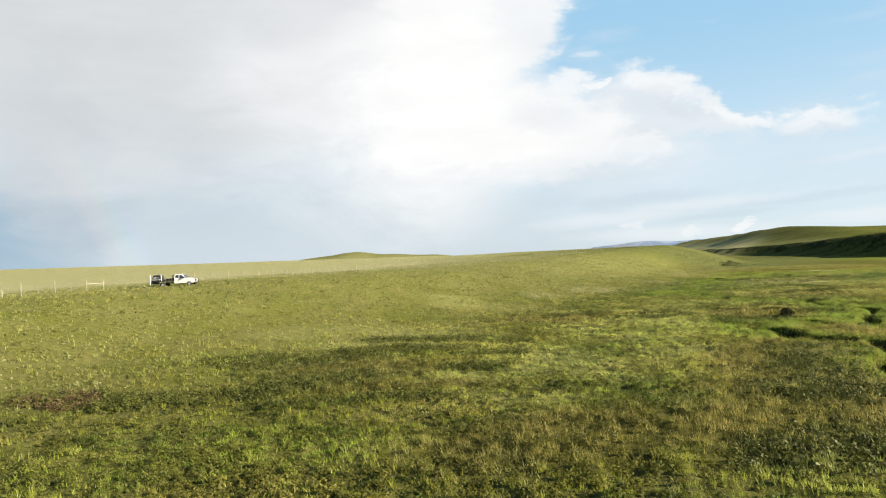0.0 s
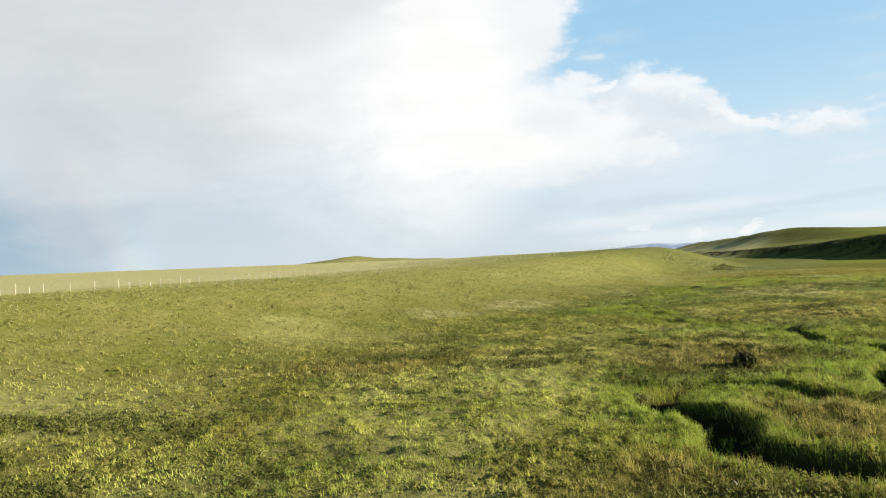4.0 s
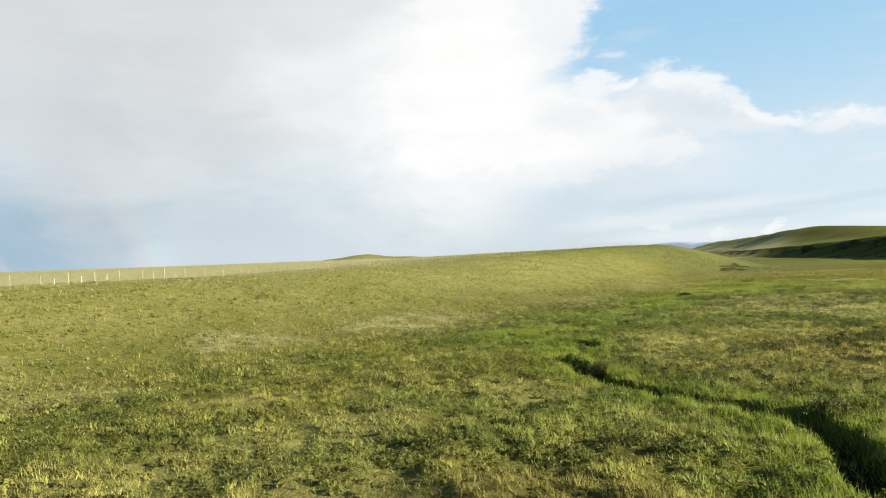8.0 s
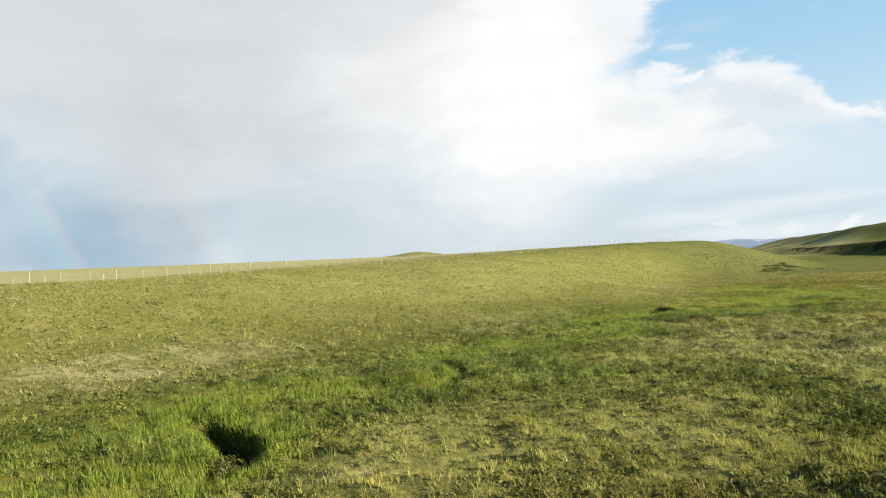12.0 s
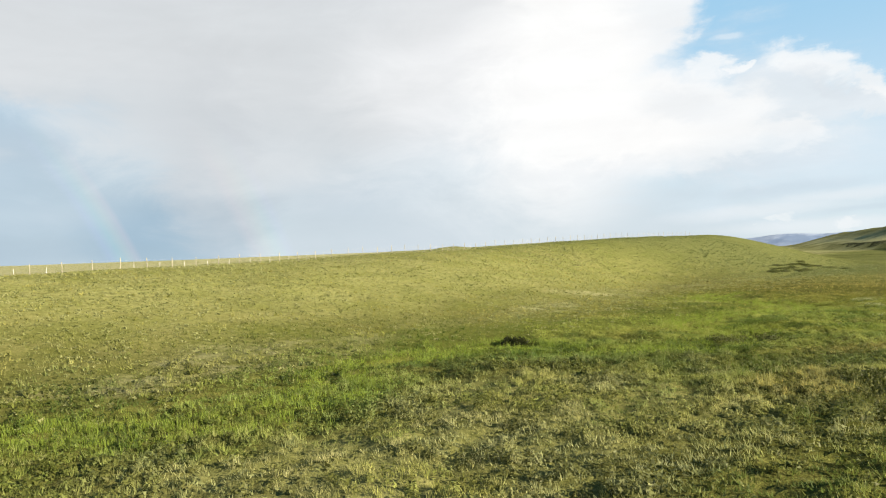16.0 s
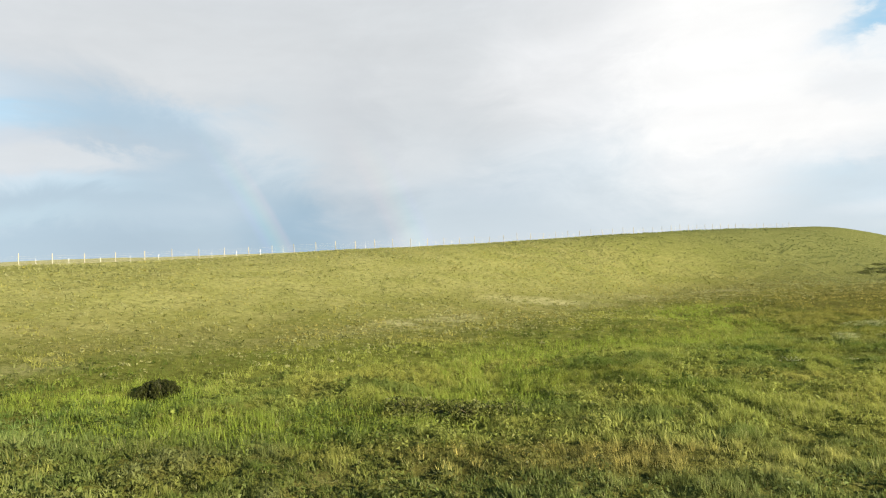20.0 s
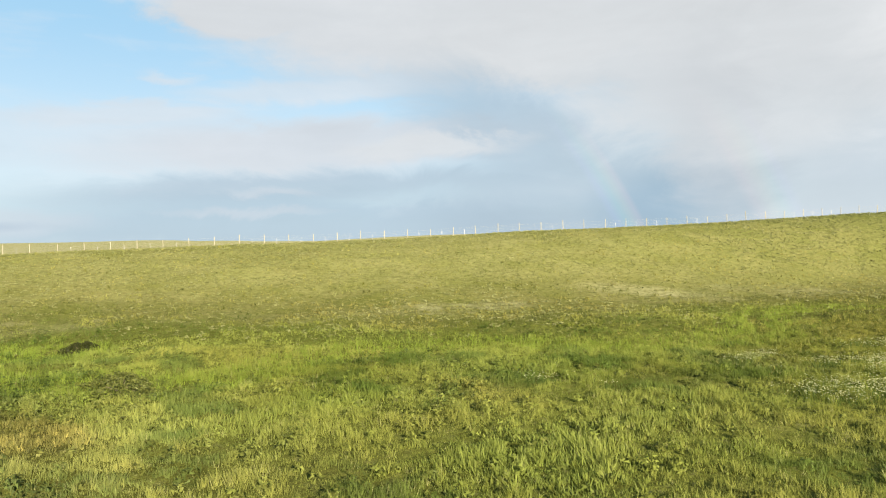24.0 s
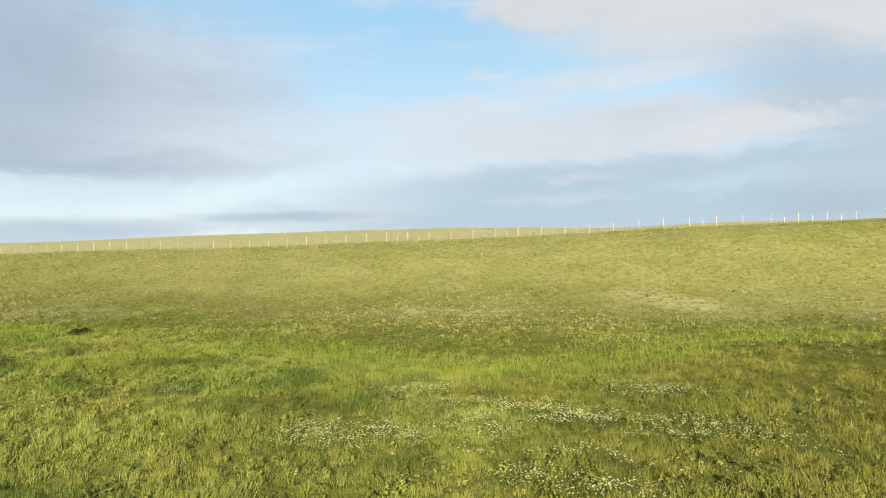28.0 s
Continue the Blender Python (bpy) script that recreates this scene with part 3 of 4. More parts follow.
def cover(x, y):
    """How lush, dry, leafy or bare the ground is, 0 to 1."""
    n = fbm(x, y, 5.0, 41, 3)
    low, high = line_distance(x, y, CREEK[0], 30), line_distance(x, y, CREEK[1], 30)
    near = np.minimum(low, high)
    lush = sm(near + 3.5 * n, 11, 3)
    lush = np.maximum(lush, 0.85 * blot(x + 3 * n, y + 3 * n, 118, 222, 30, 17, 30))
    lush = np.maximum(lush, 0.7 * blot(x + 3 * n, y, 44, 134, 10, 20, -20))
    way = line_distance(x, y, FLIGHT, 120)
    lush = np.maximum(lush, (0.62 + 0.5 * n + 0.4 * fbm(x, y, 14.0, 42, 2)) * sm(y + 8 * n, 84, 112) * sm(way + 5 * n, 46, 24))
    lush = np.maximum(lush, (0.93 + 0.15 * n) * sm(y + 6 * n, 188, 214) * sm(way + 5 * n, 44, 26))
    lush = np.maximum(lush, 0.5 * sm(fbm(x, y, 9.0, 44, 3), 0.0, 0.5) * sm(way, 60, 40))
    trail = line_distance(x, y, TRAIL, 30)
    dry = sm(trail + 4.5 * n, 4.8, 0.0) * (1 - 0.75 * sm(y, 200, 225) * sm(fbm(x, y, 3.0, 47, 2), 0.5, -0.1))
    q = 0.970 * (x - 291) - 0.242 * (y - 466) + 14 * fbm(x, y, 60, 12, 2)
    s, al = fence_frame(x, y)
    dry = dry * (0.3 + 0.7 * sm(fbm(x, y, 0.9, 48, 2), -0.3, 0.4))
    dry = np.maximum(dry, sm(-s, 10, 60))
    slope = sm(s, -60, -20) * sm(s, 66, 40) * sm(y, 150, 230) * sm(al, 120, 25)
    for cx, cy, rx, ry, turn in ((-13, 63, 3, 1, 0), (-17.5, 61, 2, 1, 0), (120, 235, 4, 1.6, 10), (90, 270, 8, 3, 30), (58, 141, 2, 1.2, 0)):
        dry = np.maximum(dry, 0.6 * blot(x + n, y + n, cx, cy, rx, ry, turn))
    leafy = 0 * x
    for spot in LEAFY_SPOTS:
        leafy = np.maximum(leafy, blot(x + 1.2 * n, y + 1.2 * n, *spot))
    # the steep terrace face takes this dark mask too, for its shade
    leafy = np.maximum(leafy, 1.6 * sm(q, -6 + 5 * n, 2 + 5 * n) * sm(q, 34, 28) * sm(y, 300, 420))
    straw = 0 * x
    for spot in STRAW_SPOTS:
        straw = np.maximum(straw, blot(x + 3 * n, y + 3 * n, *spot))
    straw = np.maximum(np.maximum(straw, 0.85 * slope * (1 - nose(x, y))), np.maximum(0.9 * sm(s, -5, -40), 0.85 * sm(y, 420, 560) * sm(q, 32, 55) * sm(q, 145 + 25 * n, 115 + 25 * n))) * (0.75 + 0.35 * fbm(x, y, 2.0, 46, 2))
    olive = 0 * x
    for spot in OLIVE_SPOTS:
        olive = np.maximum(olive, blot(x + 2 * n, y + 2 * n, *spot))
    leafy = np.maximum(leafy, (1.45 + 0.5 * fbm(x, y, 25.0, 49, 3)) * sm(q, 115 + 25 * n, 155 + 25 * n) * sm(y, 400, 500))
    # green valley floor below the terrace, with darker streaks along it
    floor = sm(q, 4, -14) * sm(q, -300, -200) * sm(y, 300, 400)
    leafy = np.maximum(leafy, floor * (0.35 + 0.9 * sm(fbm(x + 0.25 * y, 0.35 * y, 16.0, 50, 3), 0.0, 0.5)))
    lush = np.maximum(lush, 0.85 * floor)
    butte = sm(np.abs(x + 225), 450, 200) * np.exp(-((y - 2500) / 350) ** 2)
    dry, leafy = dry * (1 - 0.7 * butte), np.maximum(leafy, 0.7 * butte)
    olive = np.maximum(olive, 0.5 * sm(al, 85, 165) * sm(s, -25, -5) * sm(s, 90, 70) * sm(q, 10, -30))
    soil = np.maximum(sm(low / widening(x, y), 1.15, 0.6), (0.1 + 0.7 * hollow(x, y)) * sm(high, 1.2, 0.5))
    lush = lush * (0.78 + 0.25 * fbm(x, y, 2.4, 43, 2) + 0.2 * sm(y, 190, 215))
    lush = np.maximum(lush, nose(x, y) * (0.9 + 0.25 * fbm(x, y, 6.0, 45, 3)))
    lush = np.clip(lush, 0, 1) * (1 - 0.8 * np.clip(straw, 0, 1)) * (1 - 0.6 * olive)
    lush = lush * (1 - 0.75 * nose(x, y) * sm(s, 110, 70))
    return lush, np.clip(dry * (1 - lush * 0.6), 0, 1), leafy, soil, np.clip(straw, 0, 1), olive


def far_axis(*parts, reach=4700, grow=1.1):
    """Grid lines: (start, stop, step) pieces, then wider and wider steps out to the horizon."""
    mid = np.concatenate([np.arange(*p) for p in parts])
    out = [mid]
    for sign, edge, step in ((-1, mid[0], parts[0][2]), (1, mid[-1], parts[-1][2])):
        d, run = 0.0, []
        while d < reach:
            step *= grow
            d += min(step, 120)
            run.append(edge + sign * d)
        out.insert(0 if sign < 0 else len(out), np.array(run[::-1] if sign < 0 else run))
    return np.concatenate(out)


def make_ground():
    """One sheet; its grid leans with the way, so that the near ground is finest."""
    us = far_axis((-90, -34, 1.3), (-34, 22, 0.36), (22, 80, 1.3))
    ys = far_axis((-10, 14, 1.4), (14, 262, 0.36), (262, 400, 2.2), (400, 1500, 12.0))
    me = grid_mesh("ground", us, ys, lambda x, y: height(x + np.interp(y, LINE_Y, LINE_X), y))
    gone = np.empty(len(me.vertices) * 3, np.float32)
    me.vertices.foreach_get("co", gone)
    gone[0::3] += np.interp(gone[1::3], LINE_Y, LINE_X)
    me.vertices.foreach_set("co", gone)
    me.update()
    co = np.empty(len(me.vertices) * 3, np.float32)
    me.vertices.foreach_get("co", co)
    x, y = co[0::3].astype(float), co[1::3].astype(float)
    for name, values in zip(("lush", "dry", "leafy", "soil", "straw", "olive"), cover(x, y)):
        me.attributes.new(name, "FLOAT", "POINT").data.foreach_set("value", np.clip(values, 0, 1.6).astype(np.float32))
    # under the thick sward the thatch is darkened for the shade between plants
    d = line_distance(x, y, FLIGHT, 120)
    me.attributes.new("thatch_shade", "FLOAT", "POINT").data.foreach_set("value", (sm(d, 75, 10) * (0.75 - 0.3 * sm(y, 190, 225))).astype(np.float32))
    me.attributes.new("sage", "FLOAT", "POINT").data.foreach_set("value", (0.85 * nose(x, y) * sm(fence_frame(x, y)[0], 120, 75)).astype(np.float32))
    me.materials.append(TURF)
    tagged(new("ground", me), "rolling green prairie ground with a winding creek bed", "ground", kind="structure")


make_ground()


def make_mountains():
    """A low range past the valley, the haze before it put into its blue."""
    az = np.radians(np.linspace(12, 50, 90))
    top = 62 + 26 * fbm(np.degrees(az) * 1.0, 0 * az, 1.6, 9, 3)
    rows = []
    for r, f in ((4300, 0.0), (4420, 0.55), (4560, 1.0), (4700, 0.5)):
        rows.append(np.stack((np.sin(az) * r, np.cos(az) * r, -15 + (top + 15) * f), -1))
    co = np.concatenate(rows)
    n = len(az)
    i = (np.arange(3)[:, None] * n + np.arange(n - 1)).ravel()
    me = raw_mesh("mountain_range", co, np.stack((i, i + 1, i + n + 1, i + n), 1), True)
    me.materials.append(HAZED_ROCK)
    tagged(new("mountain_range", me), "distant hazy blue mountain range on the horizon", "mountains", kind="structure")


make_mountains()
rng = np.random.RandomState(7)


def blades(x, y, count, tall, wide, lean, tint, spread):
    """Blade triangles round the points x, y: corners and their tints."""
    n = len(x)
    px, py = np.repeat(x, count), np.repeat(y, count)
    h, w = np.repeat(tall, count), np.repeat(wide, count)
    sp, ln = np.repeat(spread, count), np.repeat(lean, count)
    m = n * count
    a, b = rng.uniform(0, 2 * math.pi, m), rng.uniform(0, 2 * math.pi, m)
    off = sp * np.sqrt(rng.uniform(0, 1, m))
    bx, by = px + off * np.cos(a), py + off * np.sin(a)
    bz = height(bx, by) - 0.03
    h = h * rng.uniform(0.55, 1.15, m)
    tilt = ln * rng.uniform(0.2, 1.3, m)
    tx = bx + h * np.sin(tilt) * np.cos(a) - 0.10 * h
    ty = by + h * np.sin(tilt) * np.sin(a) + 0.05 * h
    tz = bz + h * np.cos(tilt)
    ox, oy = np.cos(b) * w / 2, np.sin(b) * w / 2
    co = np.stack((np.stack((bx - ox, by - oy, bz), -1), np.stack((bx + ox, by + oy, bz), -1), np.stack((tx, ty, tz), -1)), 1)
    col = np.repeat(tint, count, 0) * rng.uniform(0.82, 1.18, (m, 1))
    return co.reshape(-1, 3), np.repeat(col, 3, 0)


def domes(x, y, count, radius, tall, leaf, tint):
    """Low leafy mounds: small leaves lying on a dome round each of the points x, y."""
    m = len(x) * count
    rad, h, l = np.repeat(radius, count), np.repeat(tall, count), np.repeat(leaf, count) * rng.uniform(0.6, 1.3, m)
    a, up = rng.uniform(0, 2 * math.pi, m), rng.uniform(0.05, 1.0, m)
    flat = np.sqrt(1 - up * up)
    n = np.stack((flat * np.cos(a), flat * np.sin(a), up), -1)
    k = rng.uniform(0.75, 1.08, m)
    p = np.stack((np.repeat(x, count) + n[:, 0] * rad * k, np.repeat(y, count) + n[:, 1] * rad * k, np.repeat(height(x, y), count) + n[:, 2] * h * k), -1)
    n = n + rng.normal(0, 0.38, (m, 3))
    n /= np.linalg.norm(n, axis=1)[:, None]
    t1 = np.cross(n, rng.normal(0, 1, (m, 3)))
    t1 *= (l / np.linalg.norm(t1, axis=1))[:, None]
    t2 = np.cross(n, t1) * 0.42
    co = np.stack((p + t1, p - 0.5 * t1 + t2, p - 0.5 * t1 - t2), 1)
    col = np.repeat(tint, count, 0) * rng.uniform(0.85, 1.15, (m, 1))
    return co.reshape(-1, 3), np.repeat(col, 3, 0)


def leaf_object(name, label, category, mat, pieces, bright=1.0):
    co = np.concatenate([p[0] for p in pieces])
    col = np.concatenate([p[1] for p in pieces])
    me = raw_mesh(name, co, np.arange(len(co)).reshape(-1, 3))
    tint = me.attributes.new("tint", "FLOAT_COLOR", "POINT")
    tint.data.foreach_set("color", np.c_[np.clip(col * FOLIAGE * bright, 0, 1), np.ones(len(col))].astype(np.float32).ravel())
    me.materials.append(mat)
    return tagged(new(name, me), label, category, kind="stuff")


def scatter(n, lo, hi, keep):
    """Random points of a rectangle, kept by a chance that keep gives."""
    x, y = rng.uniform(lo[0], hi[0], n), rng.uniform(lo[1], hi[1], n)
    ok = (x < np.interp(y, EDGE_Y, EDGE_X)) & (y > 18)
    x, y = x[ok], y[ok]
    ok = rng.uniform(0, 1, len(x)) < keep(x, y)
    return x[ok], y[ok]


def lerp(a, b, f):
    return np.asarray(a) + (np.asarray(b) - np.asarray(a)) * np.asarray(f)[:, None]


def sward_tint(x, y):
    lush, dry, leafy, soil, straw, olive = cover(x, y)
    n, b = fbm(x, y, 4.0, 51, 3), fbm(x, y, 17.0, 53, 2)
    col = lerp((0.300, 0.268, 0.052), (0.440, 0.388, 0.105), sm(n + 0.6 * b, -0.5, 1.0))
    col = np.where((n + b < -0.6)[:, None], col * (0.78, 0.84, 0.74), col)
    col = col + (lerp((0.232, 0.296, 0.050), (0.318, 0.380, 0.082), sm(n, -0.6, 0.8)) - col) * lush[:, None]
    col = col + (lerp((0.375, 0.378, 0.080), (0.485, 0.465, 0.125), sm(n, -0.6, 0.8)) - col) * (0.8 * straw)[:, None]
    clot = sm(fbm(x, y, 1.5, 58, 3) + 0.4 * fbm(x, y, 7.0, 59, 1), 0.05, 0.5)[:, None]
    col = col * (1 - clot * np.array((0.46, 0.36, 0.38)) * (1 - 0.5 * straw)[:, None])
    col = col + (lerp((0.170, 0.160, 0.034), (0.228, 0.206, 0.048), sm(n, -0.6, 0.8)) - col) * ((0.6 + 0.25 * sm(y, 110, 90)) * olive)[:, None]
    col = col * lerp((1, 1, 1), (0.93, 1.0, 1.14), sm(y, 135, 165) * sm(y, 215, 200))
    grey = 0.6 * blot(x + 4 * n, y + 4 * n, 87, 180, 20, 12, 50) * sm(fbm(x, y, 1.5, 57, 3), -0.5, 0.5)
    col = col + (np.array((0.39, 0.38, 0.18)) - col) * grey[:, None]
    col = col + (np.array((0.48, 0.44, 0.23)) - col) * (0.75 * dry * rng.uniform(0, 1, len(x)))[:, None]
    col = col + (np.array((0.140, 0.160, 0.040)) - col) * (0.6 * leafy)[:, None]
    return col, lush, dry, leafy, soil, straw, olive


def make_meadow():
    lo, hi = (-75, 5), (175, 330)
    # tufts of grass: thick along the flight line, fewer and larger away from it
    def keep(x, y):
        d = line_distance(x, y, FLIGHT, 120)
        return 0.72 * sm(d, 25, 14) + 0.22 * sm(d, 50, 28) + 0.06 * sm(d, 130, 60)
    x, y = scatter(1600000, lo, hi, keep)
    more = scatter(300000, (85, 178), (165, 262), lambda x, y: sm(line_distance(x, y, FLIGHT, 120), 24, 12) * sm(y, 180, 200))
    x, y = np.concatenate((x, more[0])), np.concatenate((y, more[1]))
    d = line_distance(x, y, FLIGHT, 120)
    tint, lush, dry, leafy, soil, straw, olive = sward_tint(x, y)
    ok = soil < rng.uniform(0.3, 1.3, len(x))
    x, y, d, tint, lush, leafy, straw, olive = (v[ok] for v in (x, y, d, tint, lush, leafy, straw, olive))
    far = sm(d, 14, 60)
    late = sm(y, 190, 215)
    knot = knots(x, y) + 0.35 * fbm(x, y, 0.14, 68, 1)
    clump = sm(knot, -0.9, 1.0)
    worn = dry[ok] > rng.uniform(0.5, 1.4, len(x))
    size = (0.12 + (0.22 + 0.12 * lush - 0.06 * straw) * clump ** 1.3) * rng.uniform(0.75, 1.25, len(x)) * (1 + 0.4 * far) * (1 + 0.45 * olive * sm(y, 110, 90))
    # darker in hollows, paler on tussock tops: the lumps' shading deepened in the tint
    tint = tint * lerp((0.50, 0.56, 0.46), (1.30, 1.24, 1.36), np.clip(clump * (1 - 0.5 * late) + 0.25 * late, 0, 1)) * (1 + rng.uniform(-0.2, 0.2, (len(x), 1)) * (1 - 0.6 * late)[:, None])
    bare = worn | (knot < -0.5) & (rng.uniform(0, 1, len(x)) < 0.5 * (1 - late)) & (d < 45)
    x, y, tint, lush, leafy, straw, olive, far, size, clump, late = (v[~bare] for v in (x, y, tint, lush, leafy, straw, olive, far, size, clump, late))
    tint = tint * (1 + np.array((0.14, 0.34, -0.04)) * (sm(y, 120, 80) * (1 - olive))[:, None] + np.array((0.04, 0.00, 0.20)) * (straw * sm(y, 120, 80))[:, None]) * lerp((1, 1, 1), (0.99, 0.95, 0.84), late)
    # pale seed heads in drifts
    tint = tint + (np.array((0.330, 0.330, 0.105)) * (0.85 + 0.3 * clump)[:, None] - tint) * (0.6 * far * (1 - lush))[:, None]
    pale = rng.uniform(0, 1, len(x)) < (1 - 0.85 * far) * (0.05 + 0.22 * sm(fbm(x, y, 1.8, 76, 3), 0.05, 0.6)) * (1 - 0.75 * late)
    tint[pale] = tint[pale] * 0.35 + np.array((0.455, 0.445, 0.175)) * 0.65
    tips = (rng.uniform(0, 1, len(x)) < 0.20 * olive) & (clump > 0.5) & (far < 0.6)
    tint[tips] = np.array((0.470, 0.410, 0.110)) * rng.uniform(0.8, 1.2, (int(tips.sum()), 1))
    broad = (fbm(x, y, 2.6, 63, 3) - 0.5 * olive + 1.2 * leafy + rng.uniform(-0.3, 0.3, len(x))) > 0.12
    g = ~broad
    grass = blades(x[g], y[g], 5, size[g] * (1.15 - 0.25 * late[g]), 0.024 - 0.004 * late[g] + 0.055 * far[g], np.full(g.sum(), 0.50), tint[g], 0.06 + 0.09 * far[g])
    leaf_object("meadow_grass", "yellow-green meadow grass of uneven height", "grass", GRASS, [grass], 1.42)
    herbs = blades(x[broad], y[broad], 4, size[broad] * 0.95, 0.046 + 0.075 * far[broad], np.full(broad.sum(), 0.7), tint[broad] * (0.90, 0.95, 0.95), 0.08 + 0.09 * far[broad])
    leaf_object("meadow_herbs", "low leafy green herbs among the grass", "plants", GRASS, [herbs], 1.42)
    # leafy mounds that make the sward lumpy
    def lumps(x, y):
        d = line_distance(x, y, FLIGHT, 120)
        return (0.60 * sm(d, 24, 10) + 0.30 * sm(d, 46, 20) + 0.10 * sm(d, 90, 40)) * (0.22 + 0.78 * sm(fbm(x, y, 1.9, 68, 3), -0.15, 0.4)) * (1 - 0.75 * sm(y, 190, 220))
    x, y = scatter(330000, lo, hi, lumps)
    d = line_distance(x, y, FLIGHT, 120)
    tint, lush, dry, leafy, soil, straw, olive = sward_tint(x, y)
    ok = (soil < 0.35) & (np.maximum(straw, 0.8 * olive) < rng.uniform(0.2, 1.2, len(x)))
    x, y, d, tint, lush = (v[ok] for v in (x, y, d, tint, lush))
    tint = tint * rng.uniform(0.5, 1.05, (len(x), 1)) * lerp((0.90, 0.93, 0.95), (0.96, 0.95, 0.86), sm(y, 190, 215))
    dark = rng.uniform(0, 1, len(x)) < 0.55 * (1 - 0.8 * sm(y, 190, 215)) * (1 - 0.5 * sm(y, 110, 85))
    tint[dark] = tint[dark] * 0.35 + np.array((0.128, 0.134, 0.028)) * 0.65
    far = sm(d, 14, 70)
    big = rng.uniform(0.5, 1.5, len(x)) * (1 + 0.4 * fbm(x, y, 2.0, 69, 2))
    near = far < 0.25
    pieces = []
    for pick, count in ((near, 24), (~near, 9)):
        r = (0.27 + 0.13 * far[pick]) * big[pick]
        pieces.append(domes(x[pick], y[pick], count, r, r * (1.25 + 0.5 * lush[pick]), 0.10 + 0.065 * far[pick], tint[pick]))
    leaf_object("leafy_mounds", "low rounded leafy plants crowding the meadow", "plants", GRASS, pieces, 1.42)
    # hillside: grey-green sage and bunch grass
    def hill(x, y):
        s, al = fence_frame(x, y)
        return sm(s, -45, -5) * sm(s, 84, 62) * (1 - 0.6 * sm(line_distance(x, y, FLIGHT, 200), 70, 150)) * (0.35 + 0.65 * sm(fbm(x, y, 9.0, 71, 3), -0.4, 0.6)) * (1 - 0.5 * sm(y, 190, 140))
    x, y = scatter(160000, (-90, 45), (190, 420), hill)
    d = line_distance(x, y, FLIGHT, 120)
    far = sm(d, 40, 130)
    n = sm(fbm(x, y, 1.6, 73, 2) + 0.5 * rng.uniform(-1, 1, len(x)), -0.8, 0.8)
    tint = lerp((0.310, 0.328, 0.112), (0.400, 0.408, 0.170), n) * lerp((1, 1, 1), (0.64, 0.72, 0.66), nose(x, y))
    r = rng.uniform(0.16, 0.34, len(x)) * (1 + 0.6 * far)
    sage = domes(x, y, 6, r, r * 0.42, r * 0.50, tint)
    leaf_object("hillside_sage", "grey-green sage and bunch grass on the hillside", "plants", GRASS, [sage], 1.25)


make_meadow()


def make_reeds():
    """Tall bright grass along the creek banks."""
    for line, n in zip(CREEK, (20000, 12000)):
        k = rng.randint(0, len(line), n)
        off = rng.normal(0, 1.0, (n, 2)) * 1.7
        x, y = line[k, 0] + off[:, 0], line[k, 1] + off[:, 1]
        d = line_distance(x, y, line, 30)
        ok = (d > 0.5 + 1.2 * (widening(x, y) - 1)) & (d < 5) & (y < 275)
        x, y = x[ok], y[ok]
        tint = lerp((0.190, 0.270, 0.030), (0.290, 0.370, 0.052), rng.uniform(0, 1, len(x)))
        tall = rng.uniform(0.30, 0.65, len(x))
        made = blades(x, y, 6, tall, np.full(len(x), 0.03), np.full(len(x), 0.4), tint, np.full(len(x), 0.2))
        leaf_object("creek_bank_grass", "tall bright green grass along the creek bank", "grass", GRASS, [made], 1.42)


make_reeds()


def make_leafy_patches():
    """Patches of dark broad-leaved plants, some standing higher."""
    pieces = []
    for cx, cy, rx, ry, turn in LEAFY_SPOTS:
        n = int(34 * rx * ry)
        a, r = rng.uniform(0, 2 * math.pi, n), np.sqrt(rng.uniform(0, 1, n)) * 1.1
        u, v = r * rx * np.cos(a), r * ry * np.sin(a)
        c, s = math.cos(radians(turn)), math.sin(radians(turn))
        x, y = cx + u * c - v * s, cy + u * s + v * c
        ok = fbm(x, y, 0.8, 91, 3) > -0.35
        x, y, n = x[ok], y[ok], int(ok.sum())
        tint = lerp((0.082, 0.094, 0.018), (0.200, 0.215, 0.042), rng.uniform(0, 1, n) ** 1.5)
        rusty = (np.hypot(x + 28, y - 49.5) < 3.2) & (rng.uniform(0, 1, n) < 0.8)
        tint[rusty] = (0.165, 0.110, 0.05)
        h = rng.uniform(0.18, 0.42, n)
        pick = np.arange(n) % 3 == 0
        pieces.append(blades(x[~pick], y[~pick], 6, h[~pick], np.full(n, 0.09)[~pick], np.full(n, 0.85)[~pick], tint[~pick], np.full(n, 0.22)[~pick]))
        pieces.append(domes(x[pick], y[pick], 18, h[pick] * 1.1, h[pick] * 1.5, np.full(n, 0.11)[pick], tint[pick]))
    leaf_object("leafy_thicket", "low thicket of dark green leafy plants", "plants", LEAF, pieces)


make_leafy_patches()


